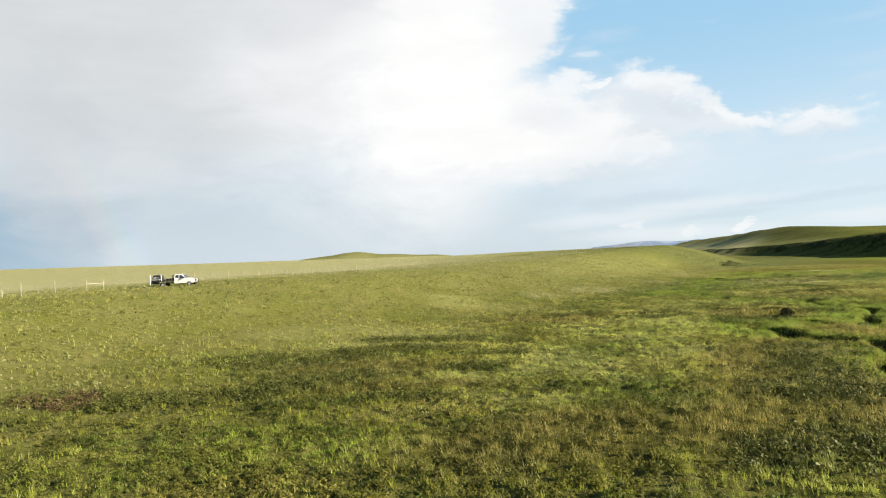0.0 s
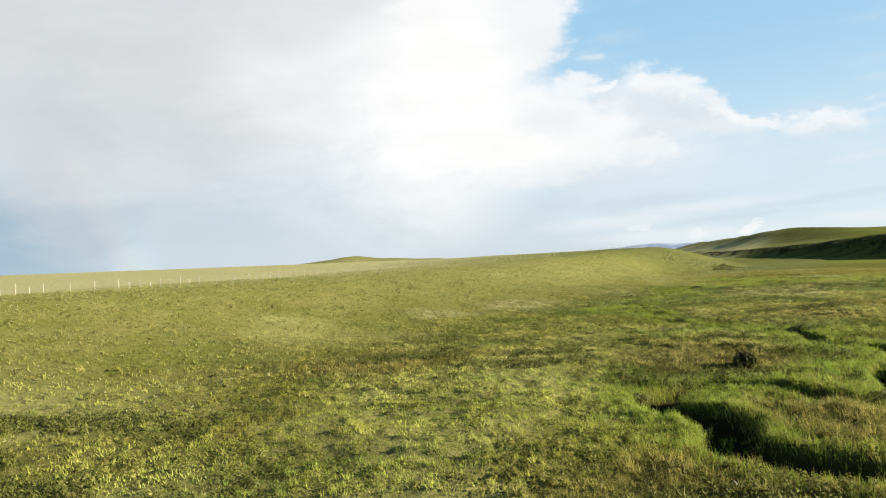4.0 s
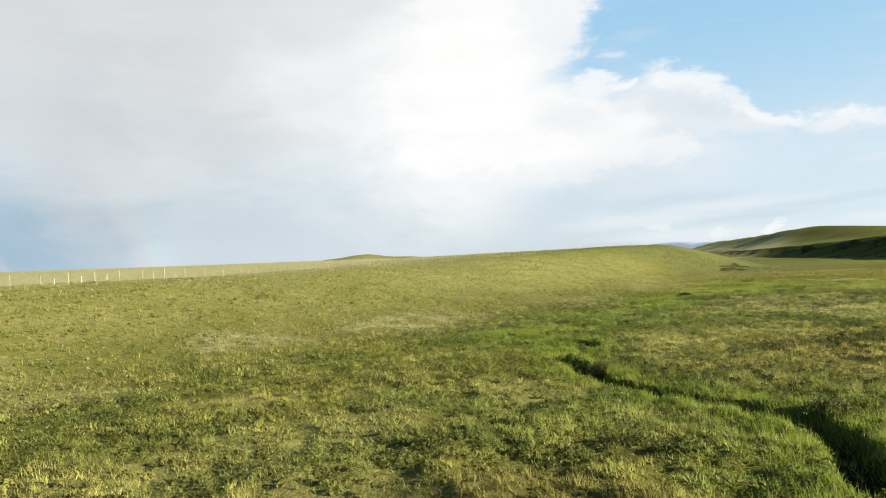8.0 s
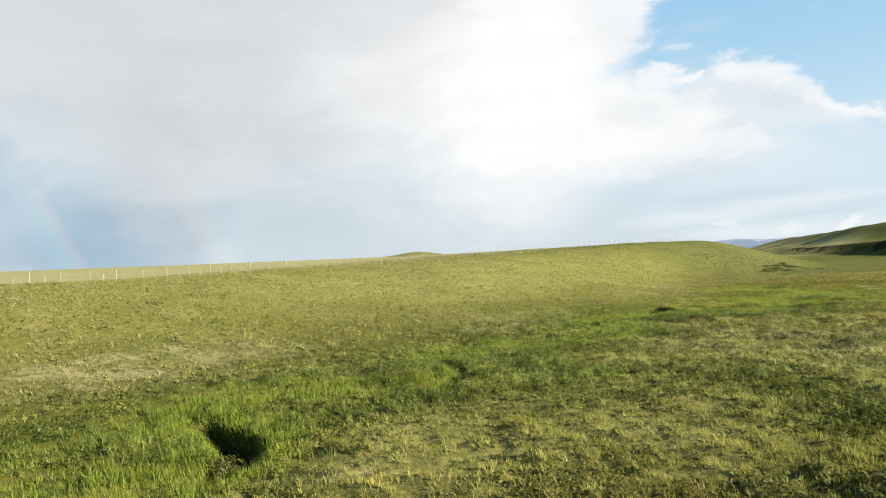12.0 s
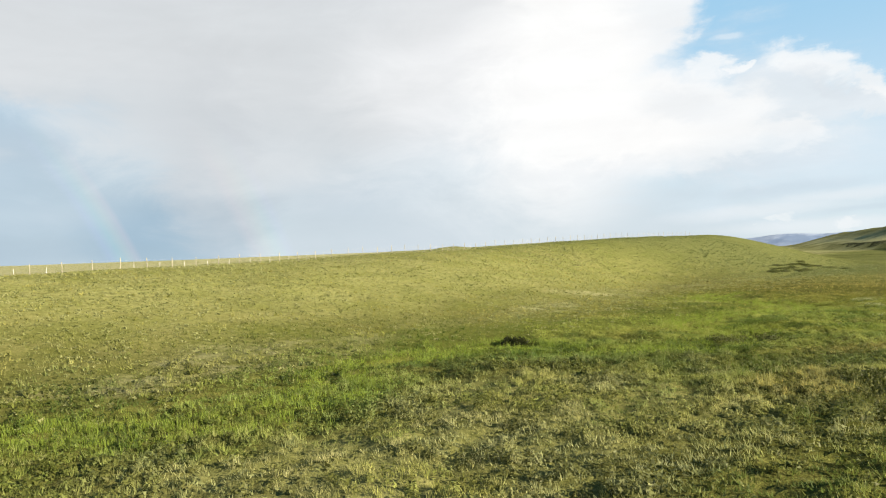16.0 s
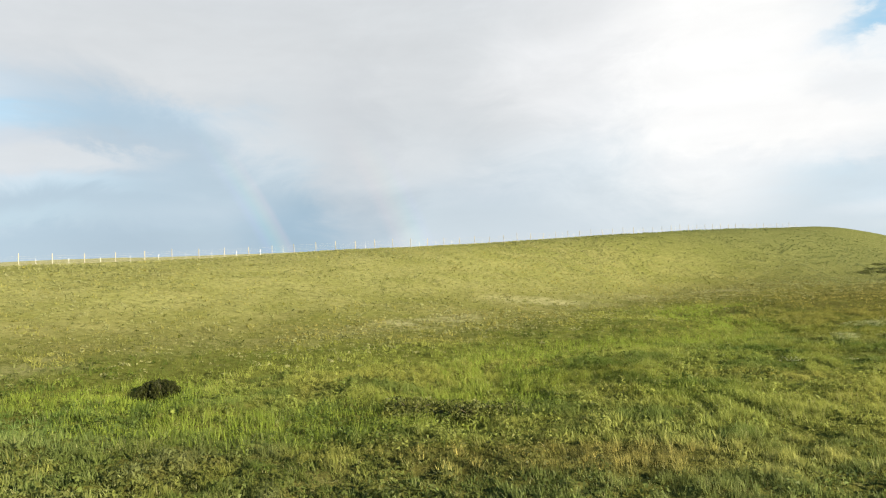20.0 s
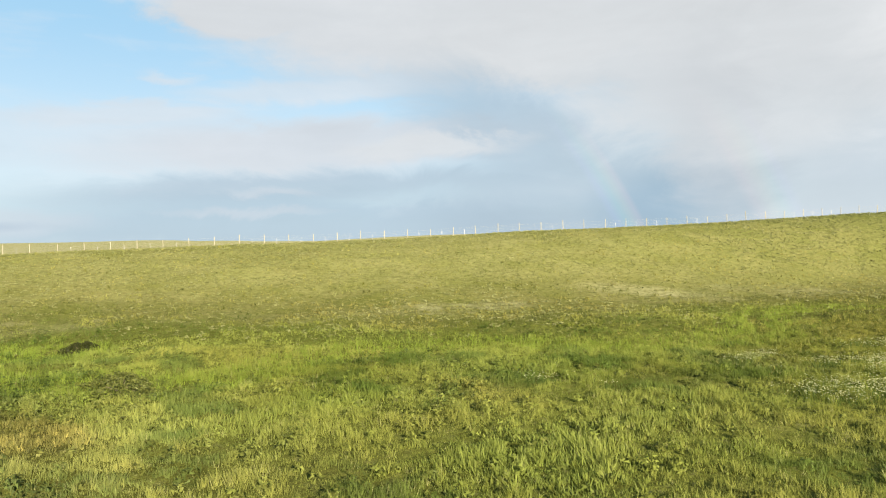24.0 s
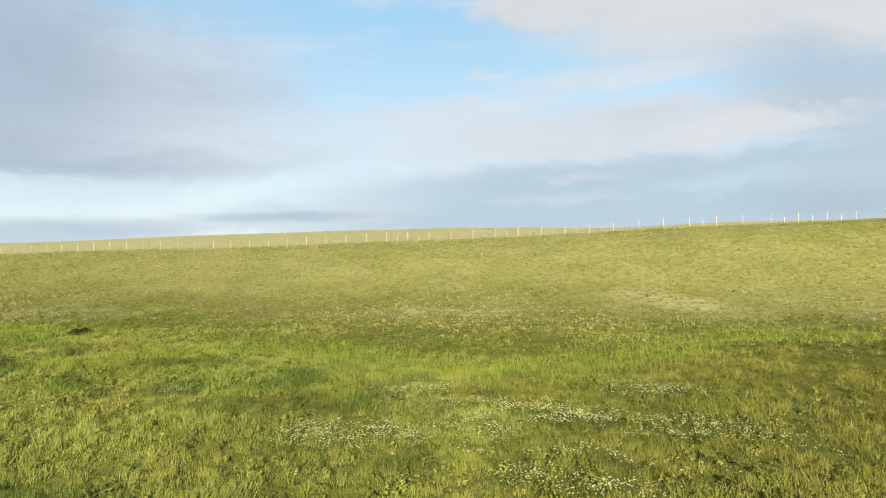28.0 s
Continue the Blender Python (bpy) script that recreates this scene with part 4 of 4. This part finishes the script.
def make_flowers():
    """Small white flower heads, each a little cup of five petals on its stem."""
    pieces, stems = [], []
    for cx, cy, rx, ry, turn in FLOWER_SPOTS:
        n = int(520 * rx * ry)
        a, r = rng.uniform(0, 2 * math.pi, n), np.sqrt(rng.uniform(0, 1, n)) * 1.5
        u, v = r * rx * np.cos(a), r * ry * np.sin(a)
        c, s = math.cos(radians(turn)), math.sin(radians(turn))
        x, y = cx + u * c - v * s, cy + u * s + v * c
        ok = rng.uniform(0, 1, n) < sm(r, 1.5, 0.4) * sm(fbm(x, y, 0.6, 81, 3) + 0.8 * fbm(x, y, 1.6, 82, 2), -0.5, 0.9)
        x, y = x[ok], y[ok]
        z = height(x, y) + rng.uniform(0.26, 0.46, len(x))
        for k in range(5):
            b = rng.uniform(0, 2 * math.pi, len(x))
            w = rng.uniform(0.020, 0.044, len(x))
            p0 = np.stack((x, y, z), -1)
            p1 = p0 + np.stack((np.cos(b) * w, np.sin(b) * w, w * 0.5), -1)
            p2 = p0 + np.stack((np.cos(b + 1.1) * w, np.sin(b + 1.1) * w, w * 0.45), -1)
            pieces.append((np.stack((p0, p1, p2), 1).reshape(-1, 3), np.tile((0.92, 0.96, 0.52), (3 * len(x), 1))))
        g = np.tile((0.10, 0.17, 0.03), (len(x), 1))
        stems.append(blades(x, y, 2, rng.uniform(0.26, 0.42, len(x)), np.full(len(x), 0.02), np.full(len(x), 0.2), g, np.full(len(x), 0.03)))
    leaf_object("white_wildflowers", "patches of small white wildflower heads", "flowers", PETAL, pieces)
    leaf_object("flower_stems", "green stems of the wildflowers", "plants", GRASS, stems)


make_flowers()


def make_brush():
    """Brush on the terrace's steep face past the valley; near-black tint holds its shade."""
    n = 13000
    y = rng.uniform(400, 1600, n)
    x = 291 + (0.242 * (y - 466) + rng.uniform(-2, 34, n)) / 0.970
    q = 0.970 * (x - 291) - 0.242 * (y - 466) + 14 * fbm(x, y, 60, 12, 2)
    ok = (q > -1) & (q < 21) & (fbm(x, y, 25, 95, 2) > -1.1)
    x, y = x[ok], y[ok]
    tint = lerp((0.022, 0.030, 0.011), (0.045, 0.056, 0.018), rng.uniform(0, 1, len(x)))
    tall = rng.uniform(0.5, 0.95, len(x))
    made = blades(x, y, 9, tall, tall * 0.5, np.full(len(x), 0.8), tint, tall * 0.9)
    leaf_object("shaded_terrace_brush", "dark green brush tinted near black for shade on a steep terrace face", "bushes", LEAF, [made])


make_brush()


# ---- things ----
def part(name, bm, mat, parent, label=""):
    """Links a bmesh as one mesh object under a thing or a part."""
    me = bpy.data.meshes.new(name)
    bm.to_mesh(me)
    bm.free()
    me.materials.append(mat)
    ob = new(name, me)
    ob.parent = parent
    return tagged(ob, label)


def box(bm, x0, x1, y0, y1, z0, z1, bevel=0.0):
    made = bmesh.ops.create_cube(bm, size=1, matrix=Matrix.Translation(((x0 + x1) / 2, (y0 + y1) / 2, (z0 + z1) / 2)) @ Matrix.Diagonal((x1 - x0, y1 - y0, z1 - z0, 1)))
    if bevel:
        edges = {e for v in made["verts"] for e in v.link_edges}
        bmesh.ops.bevel(bm, geom=list(edges), offset=bevel, segments=2, affect="EDGES", profile=0.6)
    return bm


def tube(bm, a, b, r, r2=None, n=10):
    a, b = Vector(a), Vector(b)
    m = Matrix.Translation((a + b) / 2) @ (b - a).to_track_quat("Z", "Y").to_matrix().to_4x4()
    bmesh.ops.create_cone(bm, cap_ends=True, segments=n, radius1=r, radius2=r if r2 is None else r2, depth=(b - a).length, matrix=m)
    return bm


def extrude_outline(bm, pts, y0, y1, taper=0.0, bevel=0.0):
    """A side outline of (x, z) points drawn out from y0 to y1; taper narrows it towards the top."""
    zs = [p[1] for p in pts]
    lo, hi = min(zs), max(zs)
    mid = (y0 + y1) / 2
    sides = []
    for y in (y0, y1):
        sides.append([bm.verts.new((x, y + (mid - y) * taper * max(0, (z - lo) / (hi - lo)), z)) for x, z in pts])
    bm.faces.new(sides[0][::-1]), bm.faces.new(sides[1])
    n = len(pts)
    for i in range(n):
        j = (i + 1) % n
        bm.faces.new((sides[0][i], sides[0][j], sides[1][j], sides[1][i]))
    bmesh.ops.recalc_face_normals(bm, faces=bm.faces)
    if bevel:
        bmesh.ops.bevel(bm, geom=list(bm.edges), offset=bevel, segments=2, affect="EDGES", profile=0.6)
    return bm


def make_fence():
    fence = tagged(new("fence"), "long wire fence with pale weathered wooden posts on a grassy ridge", "fence")
    x0, y0 = FENCE_P
    fence.location = (x0, y0, float(height(x0, y0, False)))
    bpy.context.view_layer.update()
    shapes = []
    for k in range(5):
        bm = bmesh.new()
        h, r = 1.72 + 0.07 * k, 0.060 + 0.006 * (k % 3)
        tube(bm, (0, 0, -0.5), (0.012 * (k - 2), 0.008 * (2 - k), h), r, r * 0.88, 9)
        tube(bm, (0.012 * (k - 2), 0.008 * (2 - k), h), (0.012 * (k - 2), 0.008 * (2 - k), h + 0.03), r * 0.85, r * 0.55, 9)
        me = bpy.data.meshes.new("post")
        bm.to_mesh(me)
        bm.free()
        me.materials.append(WOOD)
        shapes.append(me)
    bm = bmesh.new()
    box(bm, -0.022, 0.022, -0.004, 0.004, -0.4, 1.2), box(bm, -0.004, 0.004, 0.004, 0.03, -0.4, 1.2)
    steel = bpy.data.meshes.new("steel_post")
    bm.to_mesh(steel)
    bm.free()
    steel.materials.append(STEEL)
    base = Vector(fence.location)
    r = random.Random(5)
    tops = []
    def along(i):
        """Way along the fence to post i: the braced pair stands closer together, the posts before it further apart."""
        return 4.4 * i - 1.9 * (i == -39) - (0.6 + 1.1 * (-40 - i)) * (i <= -40)
    for i in range(-62, 56):
        p = FENCE_P + FENCE_D * along(i)
        z = float(height(p[0], p[1], False))
        tops.append((p[0], p[1], z))
        if i == -38:                                     # the gateway beside the braced pair
            continue
        ob = new("post", r.choice(shapes))
        ob.parent = fence
        ob.location = Vector((p[0] + r.uniform(-0.05, 0.05), p[1] + r.uniform(-0.05, 0.05), z)) - base
        ob.rotation_euler = (radians(r.uniform(-1.5, 1.5)), radians(r.uniform(-1.5, 1.5)), r.uniform(0, 6))
        if i in (-40, -39, -38) or (i > -38 and r.random() < 0.45):
            continue
        p = FENCE_P + FENCE_D * (along(i) + along(i + 1)) / 2
        ob = new("steel_post", steel)
        ob.parent = fence
        ob.location = Vector((p[0], p[1], float(height(p[0], p[1], False)))) - base
        ob.rotation_euler = (0, 0, math.atan2(FENCE_D[1], FENCE_D[0]) + radians(r.uniform(-8, 8)))
    side = Vector((FENCE_N[0], FENCE_N[1], 0)) * 0.1
    for h in (0.35, 0.65, 0.95, 1.25, 1.55):
        bm = bmesh.new()
        rings = []
        for x, y, z in tops:
            c = Vector((x, y, z + h)) - base + side
            rings.append([bm.verts.new(c + Vector((-FENCE_N[0] * 0.006 * math.cos(a), -FENCE_N[1] * 0.006 * math.cos(a), 0.006 * math.sin(a)))) for a in (0.5, 2.6, 4.7)])
        for a, b in zip(rings, rings[1:]):
            for k in range(3):
                bm.faces.new((a[k], a[(k + 1) % 3], b[(k + 1) % 3], b[k]))
        part("wire", bm, STEEL, fence, "thin galvanised fence wire")
    # a braced pair of posts with a rail
    for i in (-40,):
        a, b = Vector(tops[i + 62]) - base, Vector(tops[i + 63]) - base
        bm = tube(bmesh.new(), a + Vector((0, 0, 1.3)), b + Vector((0, 0, 1.3)), 0.07, 0.065)
        part("brace_rail", bm, WOOD, fence, "pale wooden brace rail between two posts")


make_fence()


def make_shrub(x, y, radius, tall, seed, dark=1.0):
    r = np.random.RandomState(seed)
    shrub = tagged(new("shrub"), "dark green bushy shrub in the grass by the creek", "shrub", "shrubs of the valley")
    z = float(height(x, y))
    shrub.location = (x, y, z - 0.03)
    bm = bmesh.new()
    for _ in range(7):
        a, out = r.uniform(0, 2 * math.pi), r.uniform(0.15, 0.7) * radius
        knee = Vector((math.cos(a) * out * 0.4, math.sin(a) * out * 0.4, tall * 0.4))
        tube(bm, (0.04 * math.cos(a), 0.04 * math.sin(a), -0.05), knee, 0.03, 0.02, 6)
        tube(bm, knee, (math.cos(a) * out, math.sin(a) * out, tall * r.uniform(0.65, 0.9)), 0.02, 0.006, 6)
    part("stems", bm, BARK, shrub, "brown woody stems")
    n = int((6500 if dark < 0.5 else 1900) * radius * max(tall, 0.6))
    a, u = r.uniform(0, 2 * math.pi, n), r.uniform(0, 1, n) ** 0.45
    lobes = 1 + 0.28 * np.sin(3 * a + seed) + 0.18 * np.sin(7 * a + 2 * seed)
    zz = r.uniform(0.02, 1, n)
    wide = np.sqrt(np.clip(1 - ((zz - 0.38) / 0.68) ** 2, 0.03, 1))
    px, py, pz = np.cos(a) * u * radius * lobes * wide, np.sin(a) * u * radius * lobes * wide, zz * tall * (0.85 + 0.2 * np.sin(5 * a + seed))
    c = np.stack((px, py, pz), -1)
    d1, d2 = r.normal(0, 1, (n, 3)), r.normal(0, 1, (n, 3))
    size = r.uniform(0.04, 0.10, (n, 1))
    d1 *= size / np.linalg.norm(d1, axis=1)[:, None]
    d2 *= 0.5 * size / np.linalg.norm(d2, axis=1)[:, None]
    co = np.stack((c - d1, c + d2, c + d1, c - d2), 1).reshape(-1, 3)
    me = raw_mesh("crown", co, np.arange(4 * n).reshape(-1, 4))
    tint = lerp((0.100, 0.125, 0.026), (0.230, 0.250, 0.060), r.uniform(0, 1, n)) * dark
    me.attributes.new("tint", "FLOAT_COLOR", "POINT").data.foreach_set("color", np.c_[np.repeat(tint * FOLIAGE, 4, 0), np.ones(4 * n)].astype(np.float32).ravel())
    me.materials.append(LEAF)
    crown = new("crown", me)
    crown.parent = shrub


for k, (x, y, radius, tall) in enumerate(((43.7, 90.1, 0.75, 1.1), (51.8, 128.5, 0.9, 1.2), (52.6, 143.6, 0.8, 0.8), (99.6, 209.9, 1.5, 0.75), (102.6, 209.4, 1.4, 0.8),
                                          (83.0, 211.8, 1.2, 0.9), (103.6, 192.2, 1.0, 0.7),
                                          (47.0, 79.0, 1.4, 1.1), (59.5, 113.0, 1.2, 0.8),
                                          (57, 100, 1.0, 0.9), (34.0, 82.6, 0.7, 0.5), (54.6, 89.2, 1.7, 0.9))):
    # shrub 5 fills a creek hollow, its near-black tint standing for the shade
    make_shrub(x, y, radius, tall, k + 3, 0.22 if k in (0, 5) else 0.85)


toe = np.random.RandomState(21)
for k in range(22):
    f = toe.choice((0.08, 0.35, 0.42, 0.75, 0.9)) + toe.normal(0, 0.07)
    make_shrub(140 + 24 * f + toe.normal(0, 2.0), 352 + 36 * f + toe.normal(0, 4.0), toe.uniform(0.9, 2.4), toe.uniform(0.3, 0.75), k + 40, 0.95)


def make_truck():
    """White extended-cab pickup with a black flatbed, nose along +x; the origin lies on the ground between the wheels."""
    truck = tagged(new("pickup_truck"), "white extended-cab pickup truck with a black flatbed parked on grass", "truck")
    half = 0.95
    bm = extrude_outline(bmesh.new(), [(0.15, 0.55), (3.05, 0.55), (3.12, 0.80), (3.10, 1.12), (2.95, 1.22), (1.95, 1.32), (0.15, 1.32)], -half, half, 0.03, 0.05)
    body = part("body", bm, PAINT, truck, "white painted lower body and bonnet")
    bm = extrude_outline(bmesh.new(), [(0.17, 1.30), (1.98, 1.30), (1.30, 1.93), (1.10, 1.98), (0.32, 1.98), (0.20, 1.90)], -half + 0.03, half - 0.03, 0.16, 0.04)
    cab = part("cab", bm, PAINT, truck, "white cab roof and pillars")
    for side in (-1, 1):
        # the side panes lie just proud of the leaning cab side
        for pts, name in (([(0.98, 1.36), (1.72, 1.36), (1.30, 1.82), (0.98, 1.84)], "front_window"), ([(0.36, 1.40), (0.86, 1.40), (0.86, 1.84), (0.42, 1.84)], "rear_window")):
            b = bmesh.new()
            vs = [b.verts.new((x, side * (half - 0.03 + 0.008 - (z - 1.30) / 0.68 * 0.145), z)) for x, z in pts]
            b.faces.new(vs if side < 0 else vs[::-1])
            r = bmesh.ops.extrude_face_region(b, geom=list(b.faces))
            bmesh.ops.translate(b, verts=[v for v in r["geom"] if isinstance(v, bmesh.types.BMVert)], vec=(0, side * 0.006, 0))
            part(name, b, GLASS, cab, "dark window glass")
        b = box(bmesh.new(), 0.90, 0.915, side * (half - 0.01) - 0.012, side * (half - 0.01) + 0.012, 0.62, 1.30)
        part("door_seam", b, BLACK, body, "dark gap behind the door")
        b = box(bmesh.new(), 1.00, 1.18, side * (half + 0.005) - 0.02, side * (half + 0.005) + 0.02, 1.14, 1.18, 0.01)
        part("door_handle", b, BLACK, body, "black door handle")
        b = box(bmesh.new(), 1.66, 1.80, side * (half + 0.12) - 0.10, side * (half + 0.12) + 0.10, 1.32, 1.56, 0.03)
        part("wing_mirror", b, BLACK, truck, "black wing mirror")
        b = box(bmesh.new(), 3.08, 3.14, side * 0.68 - 0.17, side * 0.68 + 0.17, 0.88, 1.10, 0.02)
        part("headlight", b, AMBER, truck, "clear headlight")
        b = box(bmesh.new(), 0.30, 2.0, side * (half - 0.02) - 0.09, side * (half - 0.02) + 0.09, 0.42, 0.48, 0.02)
        part("running_board", b, BLACK, truck, "black running board")
    b = bmesh.new()
    vs = [b.verts.new(p) for p in ((1.965, -0.84, 1.335), (1.965, 0.84, 1.335), (1.335, 0.73, 1.915), (1.335, -0.73, 1.915))]
    b.faces.new(vs)
    r = bmesh.ops.extrude_face_region(b, geom=list(b.faces))
    bmesh.ops.translate(b, verts=[v for v in r["geom"] if isinstance(v, bmesh.types.BMVert)], vec=(0.012, 0, 0.012))
    bmesh.ops.recalc_face_normals(b, faces=b.faces)
    part("windscreen", b, GLASS, cab, "dark windscreen glass")
    b = box(bmesh.new(), 3.10, 3.15, -0.48, 0.48, 0.82, 1.10, 0.02)
    part("grille", b, BLACK, truck, "black radiator grille")
    b = bmesh.new()
    box(b, 3.15, 3.32, -0.98, 0.98, 0.48, 0.72, 0.04)
    for y in (-0.62, 0.62):
        tube(b, (3.30, y, 0.6), (3.26, y, 1.22), 0.035)
    for z in (0.95, 1.20):
        tube(b, (3.28, -0.85, z), (3.28, 0.85, z), 0.032)
    for side in (-1, 1):
        tube(b, (3.28, side * 0.85, 0.72), (3.28, side * 0.85, 1.20), 0.032)
    part("brush_guard", b, BLACK, truck, "black steel brush guard and bumper")
    b = box(bmesh.new(), -2.75, 0.02, -1.08, 1.08, 0.86, 0.98, 0.02)
    bed = part("flatbed", b, BLACK, truck, "black steel flatbed deck")
    b = bmesh.new()
    for y in (-0.42, 0.42):
        box(b, -2.7, 2.9, y - 0.05, y + 0.05, 0.56, 0.74, 0.01)
    part("chassis", b, BLACK, truck, "dark chassis rails")
    b = bmesh.new()
    for y in (-0.95, -0.48, 0.0, 0.48, 0.95):
        box(b, -0.06, 0.0, y - 0.03, y + 0.03, 0.98, 1.86)
    box(b, -0.07, 0.01, -1.0, 1.0, 1.80, 1.88), box(b, -0.07, 0.01, -1.0, 1.0, 1.36, 1.42)
    part("headache_rack", b, BLACK, bed, "black steel rack behind the cab")
    for side in (-1, 1):
        b = box(bmesh.new(), -1.05, -0.2, side * 0.80 - 0.24, side * 0.80 + 0.24, 0.985, 1.36, 0.03)
        part("toolbox", b, BLACK, bed, "black steel toolbox on the flatbed")
        b = box(bmesh.new(), -2.79, -2.74, side * 0.86 - 0.1, side * 0.86 + 0.1, 0.88, 0.96, 0.01)
        part("tail_lamp", b, RED, truck, "red tail lamp")
        # white uprights at both ends of the load, with a white rail between them
        for x, low, high in ((-3.40, 0.45, 1.98), (-1.72, 0.98, 1.95))[: 2 if side < 0 else 1]:
            post = box(bmesh.new(), x - 0.05, x + 0.05, side * 0.98 - 0.05, side * 0.98 + 0.05, low, high, 0.01)
            part("upright", post, PAINT, bed, "white steel upright")
        rail = box(bmesh.new(), -3.34, -1.78, side * 0.98 - 0.035, side * 0.98 + 0.035, 1.18, 1.27, 0.01)
        part("rail", rail, PAINT, bed, "white steel rail")
    b = box(bmesh.new(), -3.34, -1.82, -0.90, 0.90, 0.99, 1.20, 0.03)
    box(b, -3.36, -2.80, -0.88, 0.88, 0.55, 0.98, 0.03)
    part("feed_box", b, BLACK, bed, "black steel feed box on the tail of the bed")
    b = extrude_outline(bmesh.new(), [(-3.22, 1.20), (-1.90, 1.20), (-1.98, 1.78), (-2.15, 1.96), (-2.90, 1.96), (-3.12, 1.72)], -0.78, 0.78, 0.10, 0.05)
    hopper = part("hopper", b, BLACK, bed, "black hopper with a sloping lid")
    for side in (-1, 1):
        b = extrude_outline(bmesh.new(), [(-3.02, 1.42), (-2.10, 1.42), (-2.18, 1.68), (-2.95, 1.68)], side * 0.78 - 0.012, side * 0.78 + 0.012)
        part("panel", b, STEEL, hopper, "dull steel panel in the hopper side")
    for x, y, name in ((2.45, -0.86, "wheel"), (2.45, 0.86, "wheel"), (-1.55, -0.86, "wheel"), (-1.55, 0.86, "wheel")):
        b = bmesh.new()
        tube(b, (x, y - 0.13, 0.40), (x, y + 0.13, 0.40), 0.40, 0.40, 28)
        bmesh.ops.bevel(b, geom=[e for e in b.edges if e.calc_length() < 0.12 and abs(e.verts[0].co.y - e.verts[1].co.y) < 1e-4], offset=0.04, segments=2, affect="EDGES")
        wheel = part("wheel", b, RUBBER, truck, "black rubber tyre")
        s = 1 if y > 0 else -1
        b = tube(bmesh.new(), (x, y + s * 0.10, 0.40), (x, y + s * 0.145, 0.40), 0.24, 0.20, 20)
        part("rim", b, CHROME, wheel, "dull steel wheel rim")
    return truck


truck = make_truck()
TRUCK_X, TRUCK_Y, TRUCK_AZ = -50.0, 130.6, 90.0
front, rear = (float(height(TRUCK_X + k * math.sin(radians(TRUCK_AZ)), TRUCK_Y + k * math.cos(radians(TRUCK_AZ)))) for k in (2.45, -1.55))
truck.matrix_world = pose(TRUCK_X, TRUCK_Y, (front * 1.55 + rear * 2.45) / 4.0 - 0.03, 0, -math.degrees(math.atan2(front - rear, 4.0)), 90 - TRUCK_AZ) @ Matrix.Diagonal((1.22, 1.2, 1.19, 1))
